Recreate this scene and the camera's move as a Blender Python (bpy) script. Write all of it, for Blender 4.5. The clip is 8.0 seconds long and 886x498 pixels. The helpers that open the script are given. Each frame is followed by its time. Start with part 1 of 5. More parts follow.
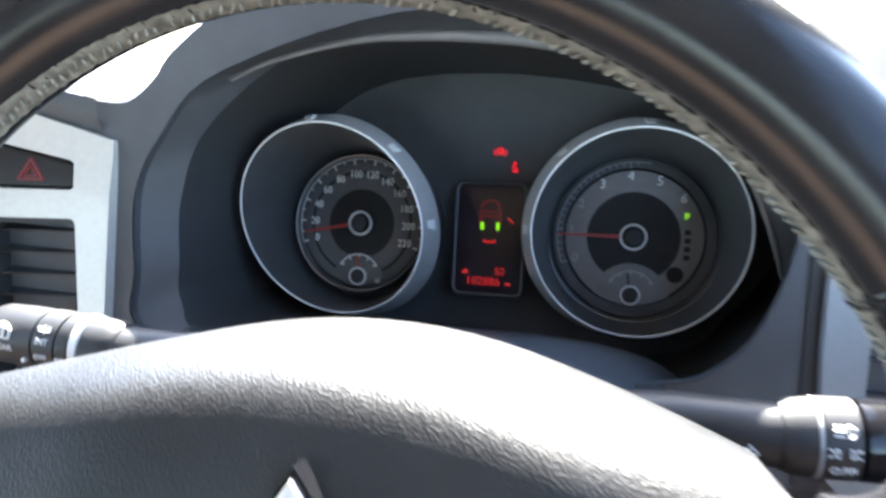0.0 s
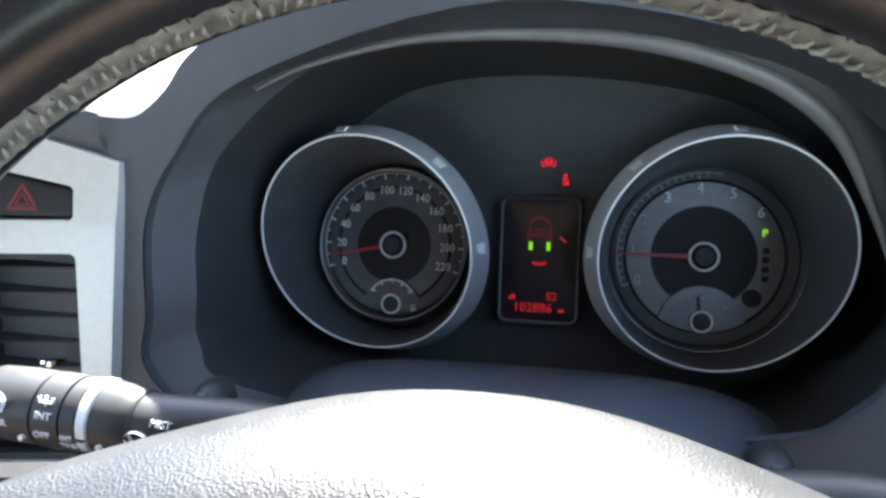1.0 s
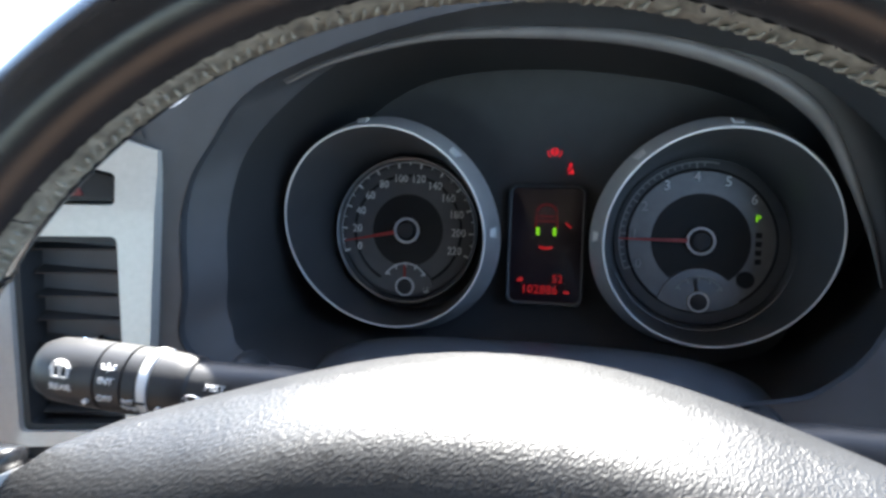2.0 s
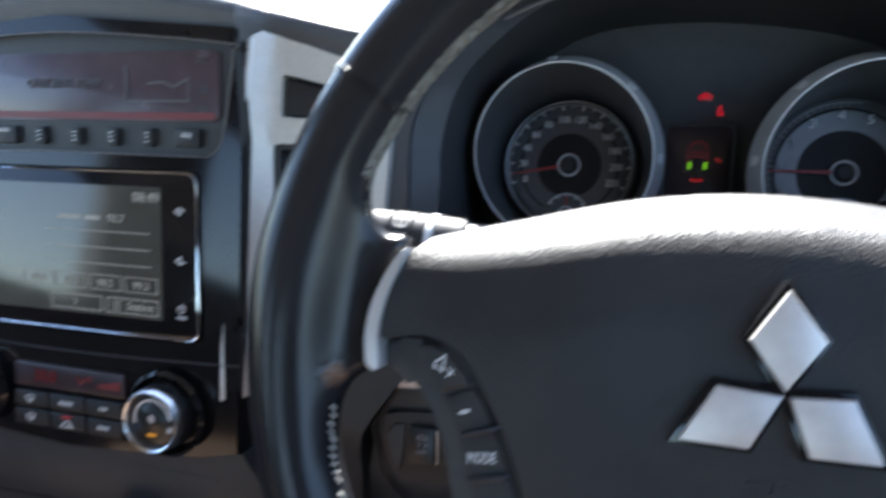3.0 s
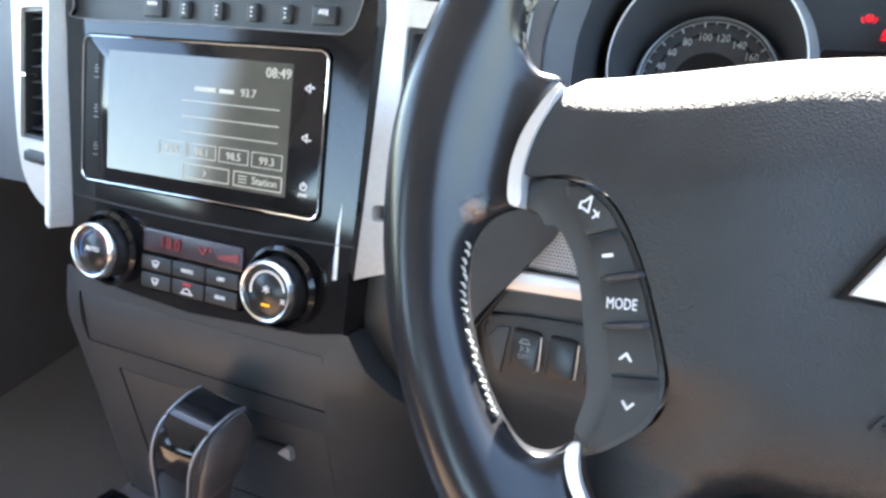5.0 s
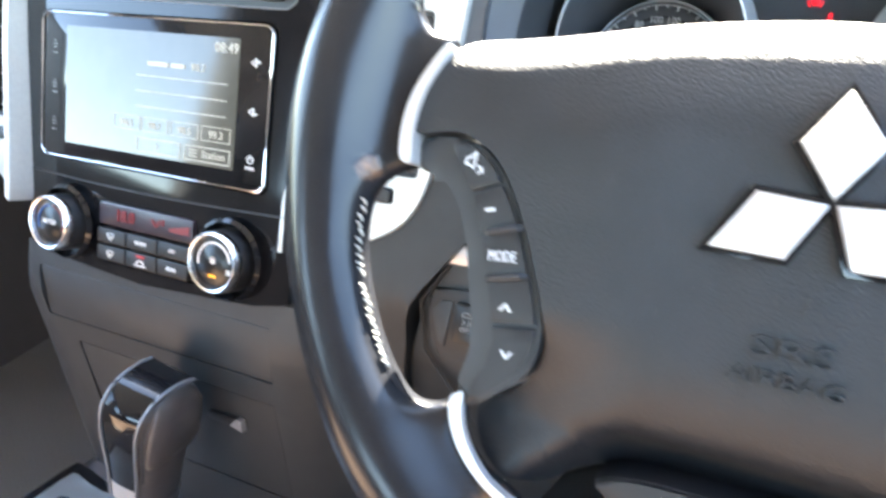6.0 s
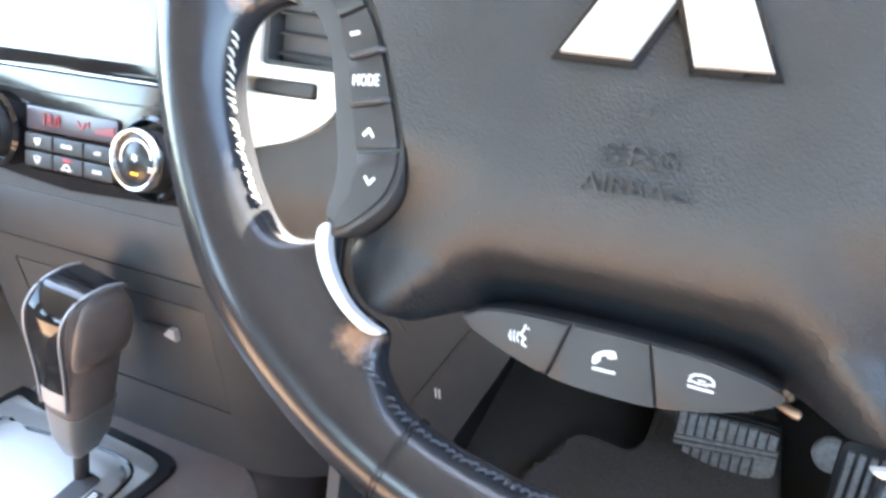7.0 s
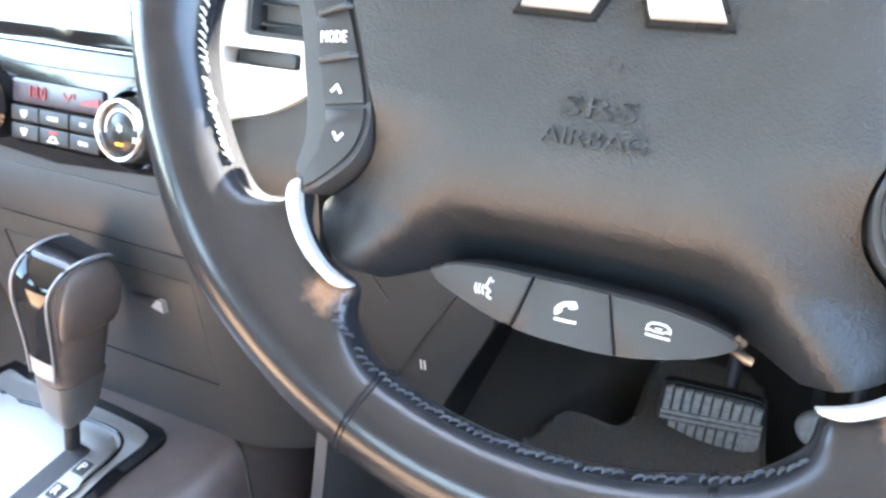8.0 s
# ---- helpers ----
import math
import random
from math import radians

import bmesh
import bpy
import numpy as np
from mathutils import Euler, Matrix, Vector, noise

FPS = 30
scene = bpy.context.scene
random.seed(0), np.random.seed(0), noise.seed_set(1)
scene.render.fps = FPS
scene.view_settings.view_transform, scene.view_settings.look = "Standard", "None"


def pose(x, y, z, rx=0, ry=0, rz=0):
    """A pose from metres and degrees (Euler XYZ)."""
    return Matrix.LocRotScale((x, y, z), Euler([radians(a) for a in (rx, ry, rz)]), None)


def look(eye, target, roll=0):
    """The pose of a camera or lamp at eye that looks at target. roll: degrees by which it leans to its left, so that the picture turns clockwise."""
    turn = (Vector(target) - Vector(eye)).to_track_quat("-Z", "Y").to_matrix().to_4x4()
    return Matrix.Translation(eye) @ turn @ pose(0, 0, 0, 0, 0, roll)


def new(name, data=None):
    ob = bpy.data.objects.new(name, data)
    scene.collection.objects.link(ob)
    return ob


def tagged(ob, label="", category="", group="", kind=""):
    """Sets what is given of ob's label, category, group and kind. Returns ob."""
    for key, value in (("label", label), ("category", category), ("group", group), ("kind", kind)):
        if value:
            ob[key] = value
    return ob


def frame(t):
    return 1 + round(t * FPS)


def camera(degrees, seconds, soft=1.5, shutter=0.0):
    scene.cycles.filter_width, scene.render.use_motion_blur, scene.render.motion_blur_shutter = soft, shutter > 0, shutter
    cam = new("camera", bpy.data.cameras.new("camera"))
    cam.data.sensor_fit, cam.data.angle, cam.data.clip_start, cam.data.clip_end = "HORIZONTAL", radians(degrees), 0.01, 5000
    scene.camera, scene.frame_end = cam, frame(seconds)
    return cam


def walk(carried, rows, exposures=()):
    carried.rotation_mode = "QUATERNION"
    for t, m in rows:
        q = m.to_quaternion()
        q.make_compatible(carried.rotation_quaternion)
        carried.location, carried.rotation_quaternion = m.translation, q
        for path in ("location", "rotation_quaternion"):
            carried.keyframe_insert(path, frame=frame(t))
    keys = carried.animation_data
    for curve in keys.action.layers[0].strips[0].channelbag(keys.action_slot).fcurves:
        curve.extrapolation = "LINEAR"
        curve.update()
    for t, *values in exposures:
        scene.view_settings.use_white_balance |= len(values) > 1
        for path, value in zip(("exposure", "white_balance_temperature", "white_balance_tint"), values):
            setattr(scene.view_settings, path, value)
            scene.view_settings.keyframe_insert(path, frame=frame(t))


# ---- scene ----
# Camera and walk. K turns the plan's units (0.111 m each) into metres; BASE lays the plan, which is drawn square to
# the centre screen, into the car, where that screen leans back by 20 degrees.
K = 0.111
BASE = pose(0, 0, 0.58, -20, 0, 0)
cam = camera(66.7, 8.0, soft=2.8, shutter=0.5)
PATH = [
    (0, (3.1974, -3.8936, 0.7992), (2.7431, -1.9606, 0.5597), 1.76),
    (0.5, (2.8764, -3.5717, 0.8652), (2.4329, -1.6332, 0.6522), 1.16),
    (1, (2.7675, -3.4936, 0.8821), (2.3432, -1.5541, 0.641), 0.73),
    (1.2, (2.7643, -3.5155, 0.8444), (2.3425, -1.5762, 0.5967), 0.80),
    (2.3, (2.5615, -3.9905, 0.7993), (2.1701, -2.0474, 0.5326), 0.83),
    (2.5, (2.4134, -4.213, 0.693), (2.0079, -2.2722, 0.4303), 0.90),
    (2.7, (2.2931, -4.3768, 0.563), (1.8554, -2.4422, 0.3063), 1.15),
    (3, (2.0738, -4.6006, 0.3879), (1.5345, -2.6912, 0.1363), 1.71),
    (3.5, (1.9165, -4.698, 0.0386), (1.2334, -2.8399, -0.2457), 3.58),
    (4, (1.9106, -4.6439, -0.0601), (1.1725, -2.8133, -0.3825), 5.09),
    (4.5, (1.9008, -4.6439, -0.07), (1.1451, -2.8245, -0.4145), 5.84),
    (5.8, (2.1467, -4.6515, -0.1064), (1.3757, -2.8411, -0.464), 6.89),
    (6, (2.3006, -4.577, -0.1601), (1.5281, -2.7678, -0.521), 7.00),
    (6.2, (2.4568, -4.5543, -0.223), (1.6831, -2.7489, -0.5999), 6.85),
    (6.5, (2.5708, -4.4984, -0.3739), (1.8171, -2.6881, -0.7673), 7.05),
    (7, (2.7369, -4.4446, -0.5733), (2.0018, -2.6345, -1.0016), 7.47),
    (7.5, (2.8543, -4.4564, -0.6234), (2.126, -2.6491, -1.074), 7.52),
    (8, (2.8658, -4.4569, -0.6507), (2.1404, -2.652, -1.1159), 7.57),
]
EXPOSURES = [(0, 4.3, 6600, 8), (1, 4.0, 6550, 8), (1.2, 3.85, 6500, 8), (2.3, 3.4, 6400, 8), (2.5, 3.15, 6200, 8), (2.7, 3.1, 6150, 8), (3.0, 3.25, 6250, 9), (3.5, 3.9, 6400, 8), (4.0, 4.5, 6550, 7), (4.5, 4.8, 6750, 7), (6, 5.35, 7000, 7), (6.5, 5.8, 7450, 9), (7, 6.15, 7350, 7), (8, 6.42, 7250, 6)]
walk(cam, [(t, BASE @ look(Vector(e) * K, Vector(g) * K, roll)) for t, e, g, roll in PATH], EXPOSURES)

# ---- world and sun ----
SUN_ELEVATION, SUN_AZIMUTH = 39.8, -5.0  # azimuth from straight ahead, to the left
world = bpy.data.worlds.new("world")
scene.world = world
world.use_nodes = True
sky = world.node_tree.nodes.new("ShaderNodeTexSky")
sky.sky_type = "NISHITA"
sky.sun_disc = False
sky.sun_elevation = radians(SUN_ELEVATION)
sky.sun_rotation = radians(SUN_AZIMUTH)
world.node_tree.links.new(sky.outputs[0], world.node_tree.nodes["Background"].inputs[0])
world.node_tree.nodes["Background"].inputs[1].default_value = 0.12
sun_data = bpy.data.lights.new("sun", "SUN")
sun_data.energy, sun_data.angle, sun_data.color = 5.0, radians(0.5), (1.0, 0.96, 0.9)
sun = new("sun", sun_data)
ce, se = math.cos(radians(SUN_ELEVATION)), math.sin(radians(SUN_ELEVATION))
ca, sa = math.cos(radians(SUN_AZIMUTH)), math.sin(radians(SUN_AZIMUTH))
sun.matrix_world = look((sa * ce * 5, ca * ce * 5, se * 5 + 1), (0, 0, 1))


# ---- materials ----
def mat(name, base, rough=0.5, metal=0.0, vary=0.12, scale=60.0, bump=0.0, bump_scale=900.0, coat=0.0, spec=0.5, emit=None, power=0.0, dust=0.0, voronoi=False, rvar=0.05):
    m = bpy.data.materials.new(name)
    m.use_nodes = True
    nt = m.node_tree
    b = nt.nodes["Principled BSDF"]
    b.inputs["Roughness"].default_value = rough
    b.inputs["Metallic"].default_value = metal
    b.inputs["Coat Weight"].default_value = coat
    b.inputs["Coat Roughness"].default_value = 0.03
    b.inputs["Specular IOR Level"].default_value = spec
    tc = nt.nodes.new("ShaderNodeTexCoord")
    n1 = nt.nodes.new("ShaderNodeTexNoise")
    n1.inputs["Scale"].default_value = scale
    n1.inputs["Detail"].default_value = 6.0
    nt.links.new(tc.outputs["Object"], n1.inputs["Vector"])
    ramp = nt.nodes.new("ShaderNodeMapRange")
    ramp.inputs["From Min"].default_value, ramp.inputs["From Max"].default_value = 0.3, 0.7
    ramp.inputs["To Min"].default_value, ramp.inputs["To Max"].default_value = 1.0 - vary, 1.0 + vary
    nt.links.new(n1.outputs["Fac"], ramp.inputs["Value"])
    mul = nt.nodes.new("ShaderNodeVectorMath")
    mul.operation = "MULTIPLY"
    mul.inputs[0].default_value = base
    nt.links.new(ramp.outputs[0], mul.inputs[1])
    colour = mul.outputs[0]
    if dust:
        n2 = nt.nodes.new("ShaderNodeTexNoise")
        n2.inputs["Scale"].default_value = 2600.0
        n2.inputs["Detail"].default_value = 2.0
        nt.links.new(tc.outputs["Object"], n2.inputs["Vector"])
        cut = nt.nodes.new("ShaderNodeMapRange")
        cut.inputs["From Min"].default_value, cut.inputs["From Max"].default_value = 0.73, 0.78
        cut.inputs["To Max"].default_value = dust
        nt.links.new(n2.outputs["Fac"], cut.inputs["Value"])
        mix = nt.nodes.new("ShaderNodeMix")
        mix.data_type = "RGBA"
        nt.links.new(cut.outputs[0], mix.inputs["Factor"])
        nt.links.new(colour, mix.inputs["A"])
        mix.inputs["B"].default_value = (0.35, 0.33, 0.3, 1)
        colour = mix.outputs["Result"]
    nt.links.new(colour, b.inputs["Base Color"])
    rr = nt.nodes.new("ShaderNodeMapRange")
    rr.inputs["To Min"].default_value, rr.inputs["To Max"].default_value = max(0.0, rough - rvar), min(1.0, rough + rvar)
    nt.links.new(n1.outputs["Fac"], rr.inputs["Value"])
    if rough > 0.08:
        nt.links.new(rr.outputs[0], b.inputs["Roughness"])
    if bump:
        if voronoi:
            n3 = nt.nodes.new("ShaderNodeTexVoronoi")
            n3.feature = "SMOOTH_F1"
            height = n3.outputs["Distance"]
        else:
            n3 = nt.nodes.new("ShaderNodeTexNoise")
            n3.inputs["Detail"].default_value = 4.0
            height = n3.outputs["Fac"]
        n3.inputs["Scale"].default_value = bump_scale
        nt.links.new(tc.outputs["Object"], n3.inputs["Vector"])
        bp = nt.nodes.new("ShaderNodeBump")
        bp.inputs["Strength"].default_value = bump
        bp.inputs["Distance"].default_value = 0.0006
        nt.links.new(height, bp.inputs["Height"])
        nt.links.new(bp.outputs[0], b.inputs["Normal"])
    if emit:
        b.inputs["Emission Color"].default_value = (*emit, 1)
        b.inputs["Emission Strength"].default_value = power
    return m


PAD = mat("pad_plastic", (0.0122, 0.0129, 0.0146), 0.44, spec=0.34, bump=0.44, bump_scale=1300, voronoi=True, dust=0.4)
LEATHER = mat("rim_leather", (0.011, 0.0115, 0.0135), 0.23, spec=0.26, bump=0.06, bump_scale=1100, vary=0.15, scale=35, dust=0.2, rvar=0.05)
DASH = mat("dash_plastic", (0.045, 0.047, 0.052), 0.55, bump=0.3, bump_scale=1300, dust=0.15)
PANEL = mat("panel_plastic", (0.023, 0.025, 0.027), 0.48, spec=0.33, bump=0.15, bump_scale=1500)
BUTTON = mat("button_plastic", (0.0125, 0.0125, 0.0135), 0.45, spec=0.3, bump=0.08, bump_scale=1800)
GLOSS = mat("piano_black", (0.007, 0.007, 0.008), 0.09, vary=0.3, spec=0.27, scale=25, rvar=0.03)
SILVER = mat("satin_silver_paint", (0.55, 0.55, 0.54), 0.38, metal=0.55, vary=0.05, scale=300)
WARM_SILVER = mat("warm_silver_paint", (0.48, 0.465, 0.43), 0.42, metal=0.45, vary=0.05, scale=300)
# Reddish tint puts brown light reflected on the console side into the base.
CONSOLE = mat("console_plastic", (0.062, 0.05, 0.049), 0.36, spec=0.5, bump=0.05, bump_scale=1500)
CHROME = mat("chrome", (0.85, 0.85, 0.86), 0.07, metal=1.0, vary=0.02)
KNURL = mat("knurled_chrome", (0.75, 0.75, 0.76), 0.16, metal=1.0, vary=0.1, scale=600, bump=0.7, bump_scale=500)
SWITCH = mat("switch_black", (0.005, 0.005, 0.0055), 0.3, spec=0.3, vary=0.1)
SATIN = mat("satin_metal", (0.42, 0.42, 0.425), 0.36, metal=0.5, vary=0.03, scale=900)
PLATE_METAL = mat("brushed_plate_metal", (0.22, 0.216, 0.21), 0.4, metal=0.7, vary=0.06, scale=700)
EMBLEM = mat("emblem_metal", (0.5, 0.475, 0.46), 0.4, metal=0.55, vary=0.06, scale=200)
STALK = mat("stalk_plastic", (0.027, 0.027, 0.028), 0.45, spec=0.32, bump=0.12, bump_scale=1500)
SHROUD = mat("shroud_plastic", (0.06, 0.064, 0.072), 0.32, bump=0.1, bump_scale=1500)
BRASS = mat("bronze_metal", (0.16, 0.12, 0.09), 0.35, metal=0.8)
DARK = mat("dark_recess", (0.012, 0.012, 0.014), 0.6)
BINNACLE = mat("binnacle_plastic", (0.033, 0.0335, 0.036), 0.55, bump=0.1, bump_scale=1500)
LINER = mat("liner_plastic", (0.05, 0.051, 0.054), 0.4)
RING = mat("gauge_ring_silver", (0.38, 0.38, 0.385), 0.36, metal=0.45, vary=0.05, scale=120)
# Silver darkened to paint the shade on the outer vent panel.
DIM_SILVER = mat("dimmed_silver_paint", (0.2, 0.205, 0.215), 0.45, metal=0.3, vary=0.05, scale=300)
FAINT = mat("faint_print", (0.2, 0.2, 0.2), 0.5, vary=0.04)
NUMERAL = mat("numeral_print", (0.62, 0.62, 0.62), 0.5, vary=0.04)
# Grey lightened to paint skylight on the visor lip and a lug's highlight.
LIP = mat("lightened_grey", (0.12, 0.112, 0.108), 0.42)
DIAL = mat("dial_face", (0.058, 0.06, 0.064), 0.45, vary=0.1, scale=90)
DIAL_METAL = mat("dial_satin_band", (0.125, 0.127, 0.13), 0.38, metal=0.7, vary=0.08, scale=120)
DIAL_DARK = mat("dial_centre", (0.012, 0.012, 0.013), 0.5, spec=0.2)
WHITE = mat("white_print", (0.62, 0.62, 0.61), 0.5, vary=0.04)
GREY = mat("grey_print", (0.5, 0.51, 0.52), 0.5, vary=0.04)
DIM = mat("dim_print", (0.06, 0.055, 0.06), 0.5, vary=0.04)
NEEDLE = mat("red_needle", (0.28, 0.02, 0.018), 0.5)
THREAD = mat("pale_thread", (0.35, 0.35, 0.325), 0.7, vary=0.35, scale=400)
RED_LAMP = mat("red_lamp", (0.2, 0.0, 0.0), 0.5, emit=(1.0, 0.01, 0.03), power=0.05)
RED_DIM = mat("red_segment", (0.1, 0.0, 0.0), 0.5, emit=(1.0, 0.03, 0.04), power=0.024)
RED_FAINT = mat("red_faint", (0.05, 0.0, 0.0), 0.5, emit=(1.0, 0.03, 0.06), power=0.0045)
GREEN_LAMP = mat("green_lamp", (0.02, 0.1, 0.0), 0.5, emit=(0.35, 1.0, 0.02), power=0.05)
AMBER = mat("amber_lamp", (0.2, 0.08, 0.0), 0.5, emit=(1.0, 0.42, 0.02), power=0.06)
BLUE_PRINT = mat("blue_print", (0.03, 0.08, 0.22), 0.5)
RED_PLASTIC = mat("red_print", (0.10, 0.012, 0.012), 0.5)
LCD = mat("screen_glass", (0.03, 0.031, 0.028), 0.09, vary=0.1, spec=0.38, emit=(0.9, 0.92, 0.8), power=0.0022)
LCD_INK = mat("screen_ink", (0.2, 0.2, 0.18), 0.5, emit=(0.95, 0.92, 0.8), power=0.009)
MAT_CLOTH = mat("mat_carpet", (0.13, 0.13, 0.127), 0.95, bump=0.8, bump_scale=1800, vary=0.3, scale=500)
MAT_EDGE = mat("mat_binding", (0.085, 0.085, 0.083), 0.8, bump=0.4, bump_scale=900)
CARPET = mat("black_carpet", (0.10, 0.10, 0.098), 0.95, bump=0.8, bump_scale=1800, vary=0.3, scale=500)
RUBBER = mat("worn_rubber", (0.22, 0.22, 0.22), 0.6, vary=0.25, scale=180, bump=0.2)
SEAM_BAND = mat("worn_seam_leather", (0.105, 0.107, 0.096), 0.6, bump=0.6, bump_scale=500, vary=0.6, scale=220)
GROUND = mat("pale_dry_ground", (0.36, 0.32, 0.26), 0.95, vary=0.2, scale=0.8, bump=0.4, bump_scale=40)
BROWN = mat("brown_cloth", (0.235, 0.16, 0.115), 0.95, bump=0.5, vary=0.2, scale=60)
WORN_THREAD = mat("worn_thread", (0.145, 0.147, 0.13), 0.7, vary=0.4, scale=300)
DULL_THREAD = mat("dull_thread", (0.028, 0.031, 0.037), 0.6, vary=0.3, scale=400)
ROOFING = mat("headliner_cloth", (0.24, 0.232, 0.22), 0.9, bump=0.3)
TRIMWALL = mat("cabin_trim", (0.055, 0.055, 0.055), 0.75, bump=0.2, vary=0.08, scale=20)
GRILL = mat("grille_mesh", (0.25, 0.25, 0.26), 0.45)
SHIFTER = mat("shifter_leather", (0.08, 0.066, 0.06), 0.45, bump=0.2, bump_scale=1200, vary=0.2)


def wear(m, places):
    """Rubbed, wrinkled patches round places given in plan units: paler tan leather with a duller, creased surface."""
    nt = m.node_tree
    b = nt.nodes["Principled BSDF"]
    tc = nt.nodes.new("ShaderNodeTexCoord")
    near = None
    for place, radius in places:
        gap = nt.nodes.new("ShaderNodeVectorMath")
        gap.operation = "DISTANCE"
        gap.inputs[1].default_value = [c * K for c in place]
        nt.links.new(tc.outputs["Object"], gap.inputs[0])
        ramp = nt.nodes.new("ShaderNodeMapRange")
        ramp.inputs["From Min"].default_value, ramp.inputs["From Max"].default_value = 0.0, radius * K
        ramp.inputs["To Min"].default_value, ramp.inputs["To Max"].default_value = 1.0, 0.0
        nt.links.new(gap.outputs["Value"], ramp.inputs["Value"])
        if near is None:
            near = ramp.outputs[0]
        else:
            top = nt.nodes.new("ShaderNodeMath")
            top.operation = "MAXIMUM"
            nt.links.new(near, top.inputs[0])
            nt.links.new(ramp.outputs[0], top.inputs[1])
            near = top.outputs[0]
    grain = nt.nodes.new("ShaderNodeTexNoise")
    grain.inputs["Scale"].default_value, grain.inputs["Detail"].default_value = 190.0, 2.0
    nt.links.new(tc.outputs["Object"], grain.inputs["Vector"])
    patchy = nt.nodes.new("ShaderNodeMath")
    patchy.operation = "MULTIPLY"
    nt.links.new(near, patchy.inputs[0])
    nt.links.new(grain.outputs["Fac"], patchy.inputs[1])
    cut = nt.nodes.new("ShaderNodeMapRange")
    cut.inputs["From Min"].default_value, cut.inputs["From Max"].default_value = 0.16, 0.42
    nt.links.new(patchy.outputs[0], cut.inputs["Value"])
    mix = nt.nodes.new("ShaderNodeMix")
    mix.data_type = "RGBA"
    old = b.inputs["Base Color"].links[0].from_socket
    nt.links.new(cut.outputs[0], mix.inputs["Factor"])
    nt.links.new(old, mix.inputs["A"])
    mix.inputs["B"].default_value = (0.14, 0.08, 0.05, 1)
    nt.links.new(mix.outputs["Result"], b.inputs["Base Color"])
    crease = nt.nodes.new("ShaderNodeBump")
    crease.inputs["Distance"].default_value = 0.0022
    nt.links.new(near, crease.inputs["Strength"])
    nt.links.new(grain.outputs["Fac"], crease.inputs["Height"])
    nt.links.new(b.inputs["Normal"].links[0].from_socket, crease.inputs["Normal"])
    nt.links.new(crease.outputs[0], b.inputs["Normal"])


wear(LEATHER, (((-.725, -.03, -1.115), .14), ((-1.36, -.05, -.12), .085), ((.85, -.04, -1.06), .10), ((1.36, -.05, -.12), .085)))
# Mauve haze reflected by the trip display's window is put into the base colour.
HAZED = mat("hazed_display_window", (0.05, 0.036, 0.046), 0.26, spec=0.45, vary=0.2)
LENS = mat("dark_display_window", (0.022, 0.014, 0.019), 0.3, spec=0.36, vary=0.2)


# ---- builders ----
def thing(name, at=(0, 0, 0), turn=(0, 0, 0), label="", category="", group="", kind=""):
    ob = new(name)
    ob.empty_display_size = 0.01
    ob.matrix_world = BASE @ pose(at[0] * K, at[1] * K, at[2] * K, *turn)
    return tagged(ob, label, category, group, kind)


def finish(name, bm, material, angle=38):
    bmesh.ops.recalc_face_normals(bm, faces=bm.faces[:])
    me = bpy.data.meshes.new(name)
    bm.to_mesh(me)
    bm.free()
    me.transform(Matrix.Scale(K, 4))
    me.materials.append(material)
    me.shade_smooth()
    me.set_sharp_from_angle(angle=radians(angle))
    return me


def part(name, bm, material, parent, label="", kind="", angle=38):
    ob = new(name, finish(name, bm, material, angle))
    ob.parent = parent
    return tagged(ob, label, kind=kind)


def area(loop):
    return 0.5 * sum(a[0] * b[1] - b[0] * a[1] for a, b in zip(loop, loop[1:] + loop[:1]))


def rounded(x0, z0, x1, z1, r, n=5):
    pts = []
    for cx, cz, a0 in ((x1 - r, z1 - r, 0), (x0 + r, z1 - r, 90), (x0 + r, z0 + r, 180), (x1 - r, z0 + r, 270)):
        for i in range(n + 1):
            a = radians(a0 + 90 * i / n)
            pts.append((cx + r * math.cos(a), cz + r * math.sin(a)))
    return pts


def smooth_loop(pts, n=6, closed=True):
    """Catmull-Rom through the points."""
    out, m = [], len(pts)
    for i in range(m if closed else m - 1):
        p = [Vector(pts[(i + d) % m] if closed else pts[min(max(i + d, 0), m - 1)]) for d in (-1, 0, 1, 2)]
        for k in range(n):
            t = k / n
            q = 0.5 * (2 * p[1] + (p[2] - p[0]) * t + (2 * p[0] - 5 * p[1] + 4 * p[2] - p[3]) * t * t + (3 * p[1] - p[0] - 3 * p[2] + p[3]) * t ** 3)
            out.append(tuple(q))
    return out if closed else out + [tuple(pts[-1])]


def prism(bm, loop, y0, y1, bevel=0.0, seg=2, slope=0.0):
    """A plate with outline loop (x, z), front at y0 and back at y1; its front edge is bevelled."""
    if area(loop) < 0:
        loop = loop[::-1]
    cx = sum(p[0] for p in loop) / len(loop)
    cz = sum(p[1] for p in loop) / len(loop)
    f = [bm.verts.new((x, y0, z)) for x, z in loop]
    b = [bm.verts.new((x + (x - cx) * slope, y1, z + (z - cz) * slope)) for x, z in loop]
    front = bm.faces.new(f)
    bm.faces.new(b[::-1])
    n = len(loop)
    for i in range(n):
        bm.faces.new((f[i], b[i], b[(i + 1) % n], f[(i + 1) % n]))
    if bevel:
        edges = list(front.edges)
        bmesh.ops.bevel(bm, geom=edges, offset=bevel, segments=seg, profile=0.6, affect="EDGES", clamp_overlap=True)
    return bm


def plate(loop, y0, y1, bevel=0.0, seg=2, slope=0.0):
    return prism(bmesh.new(), loop, y0, y1, bevel, seg, slope)


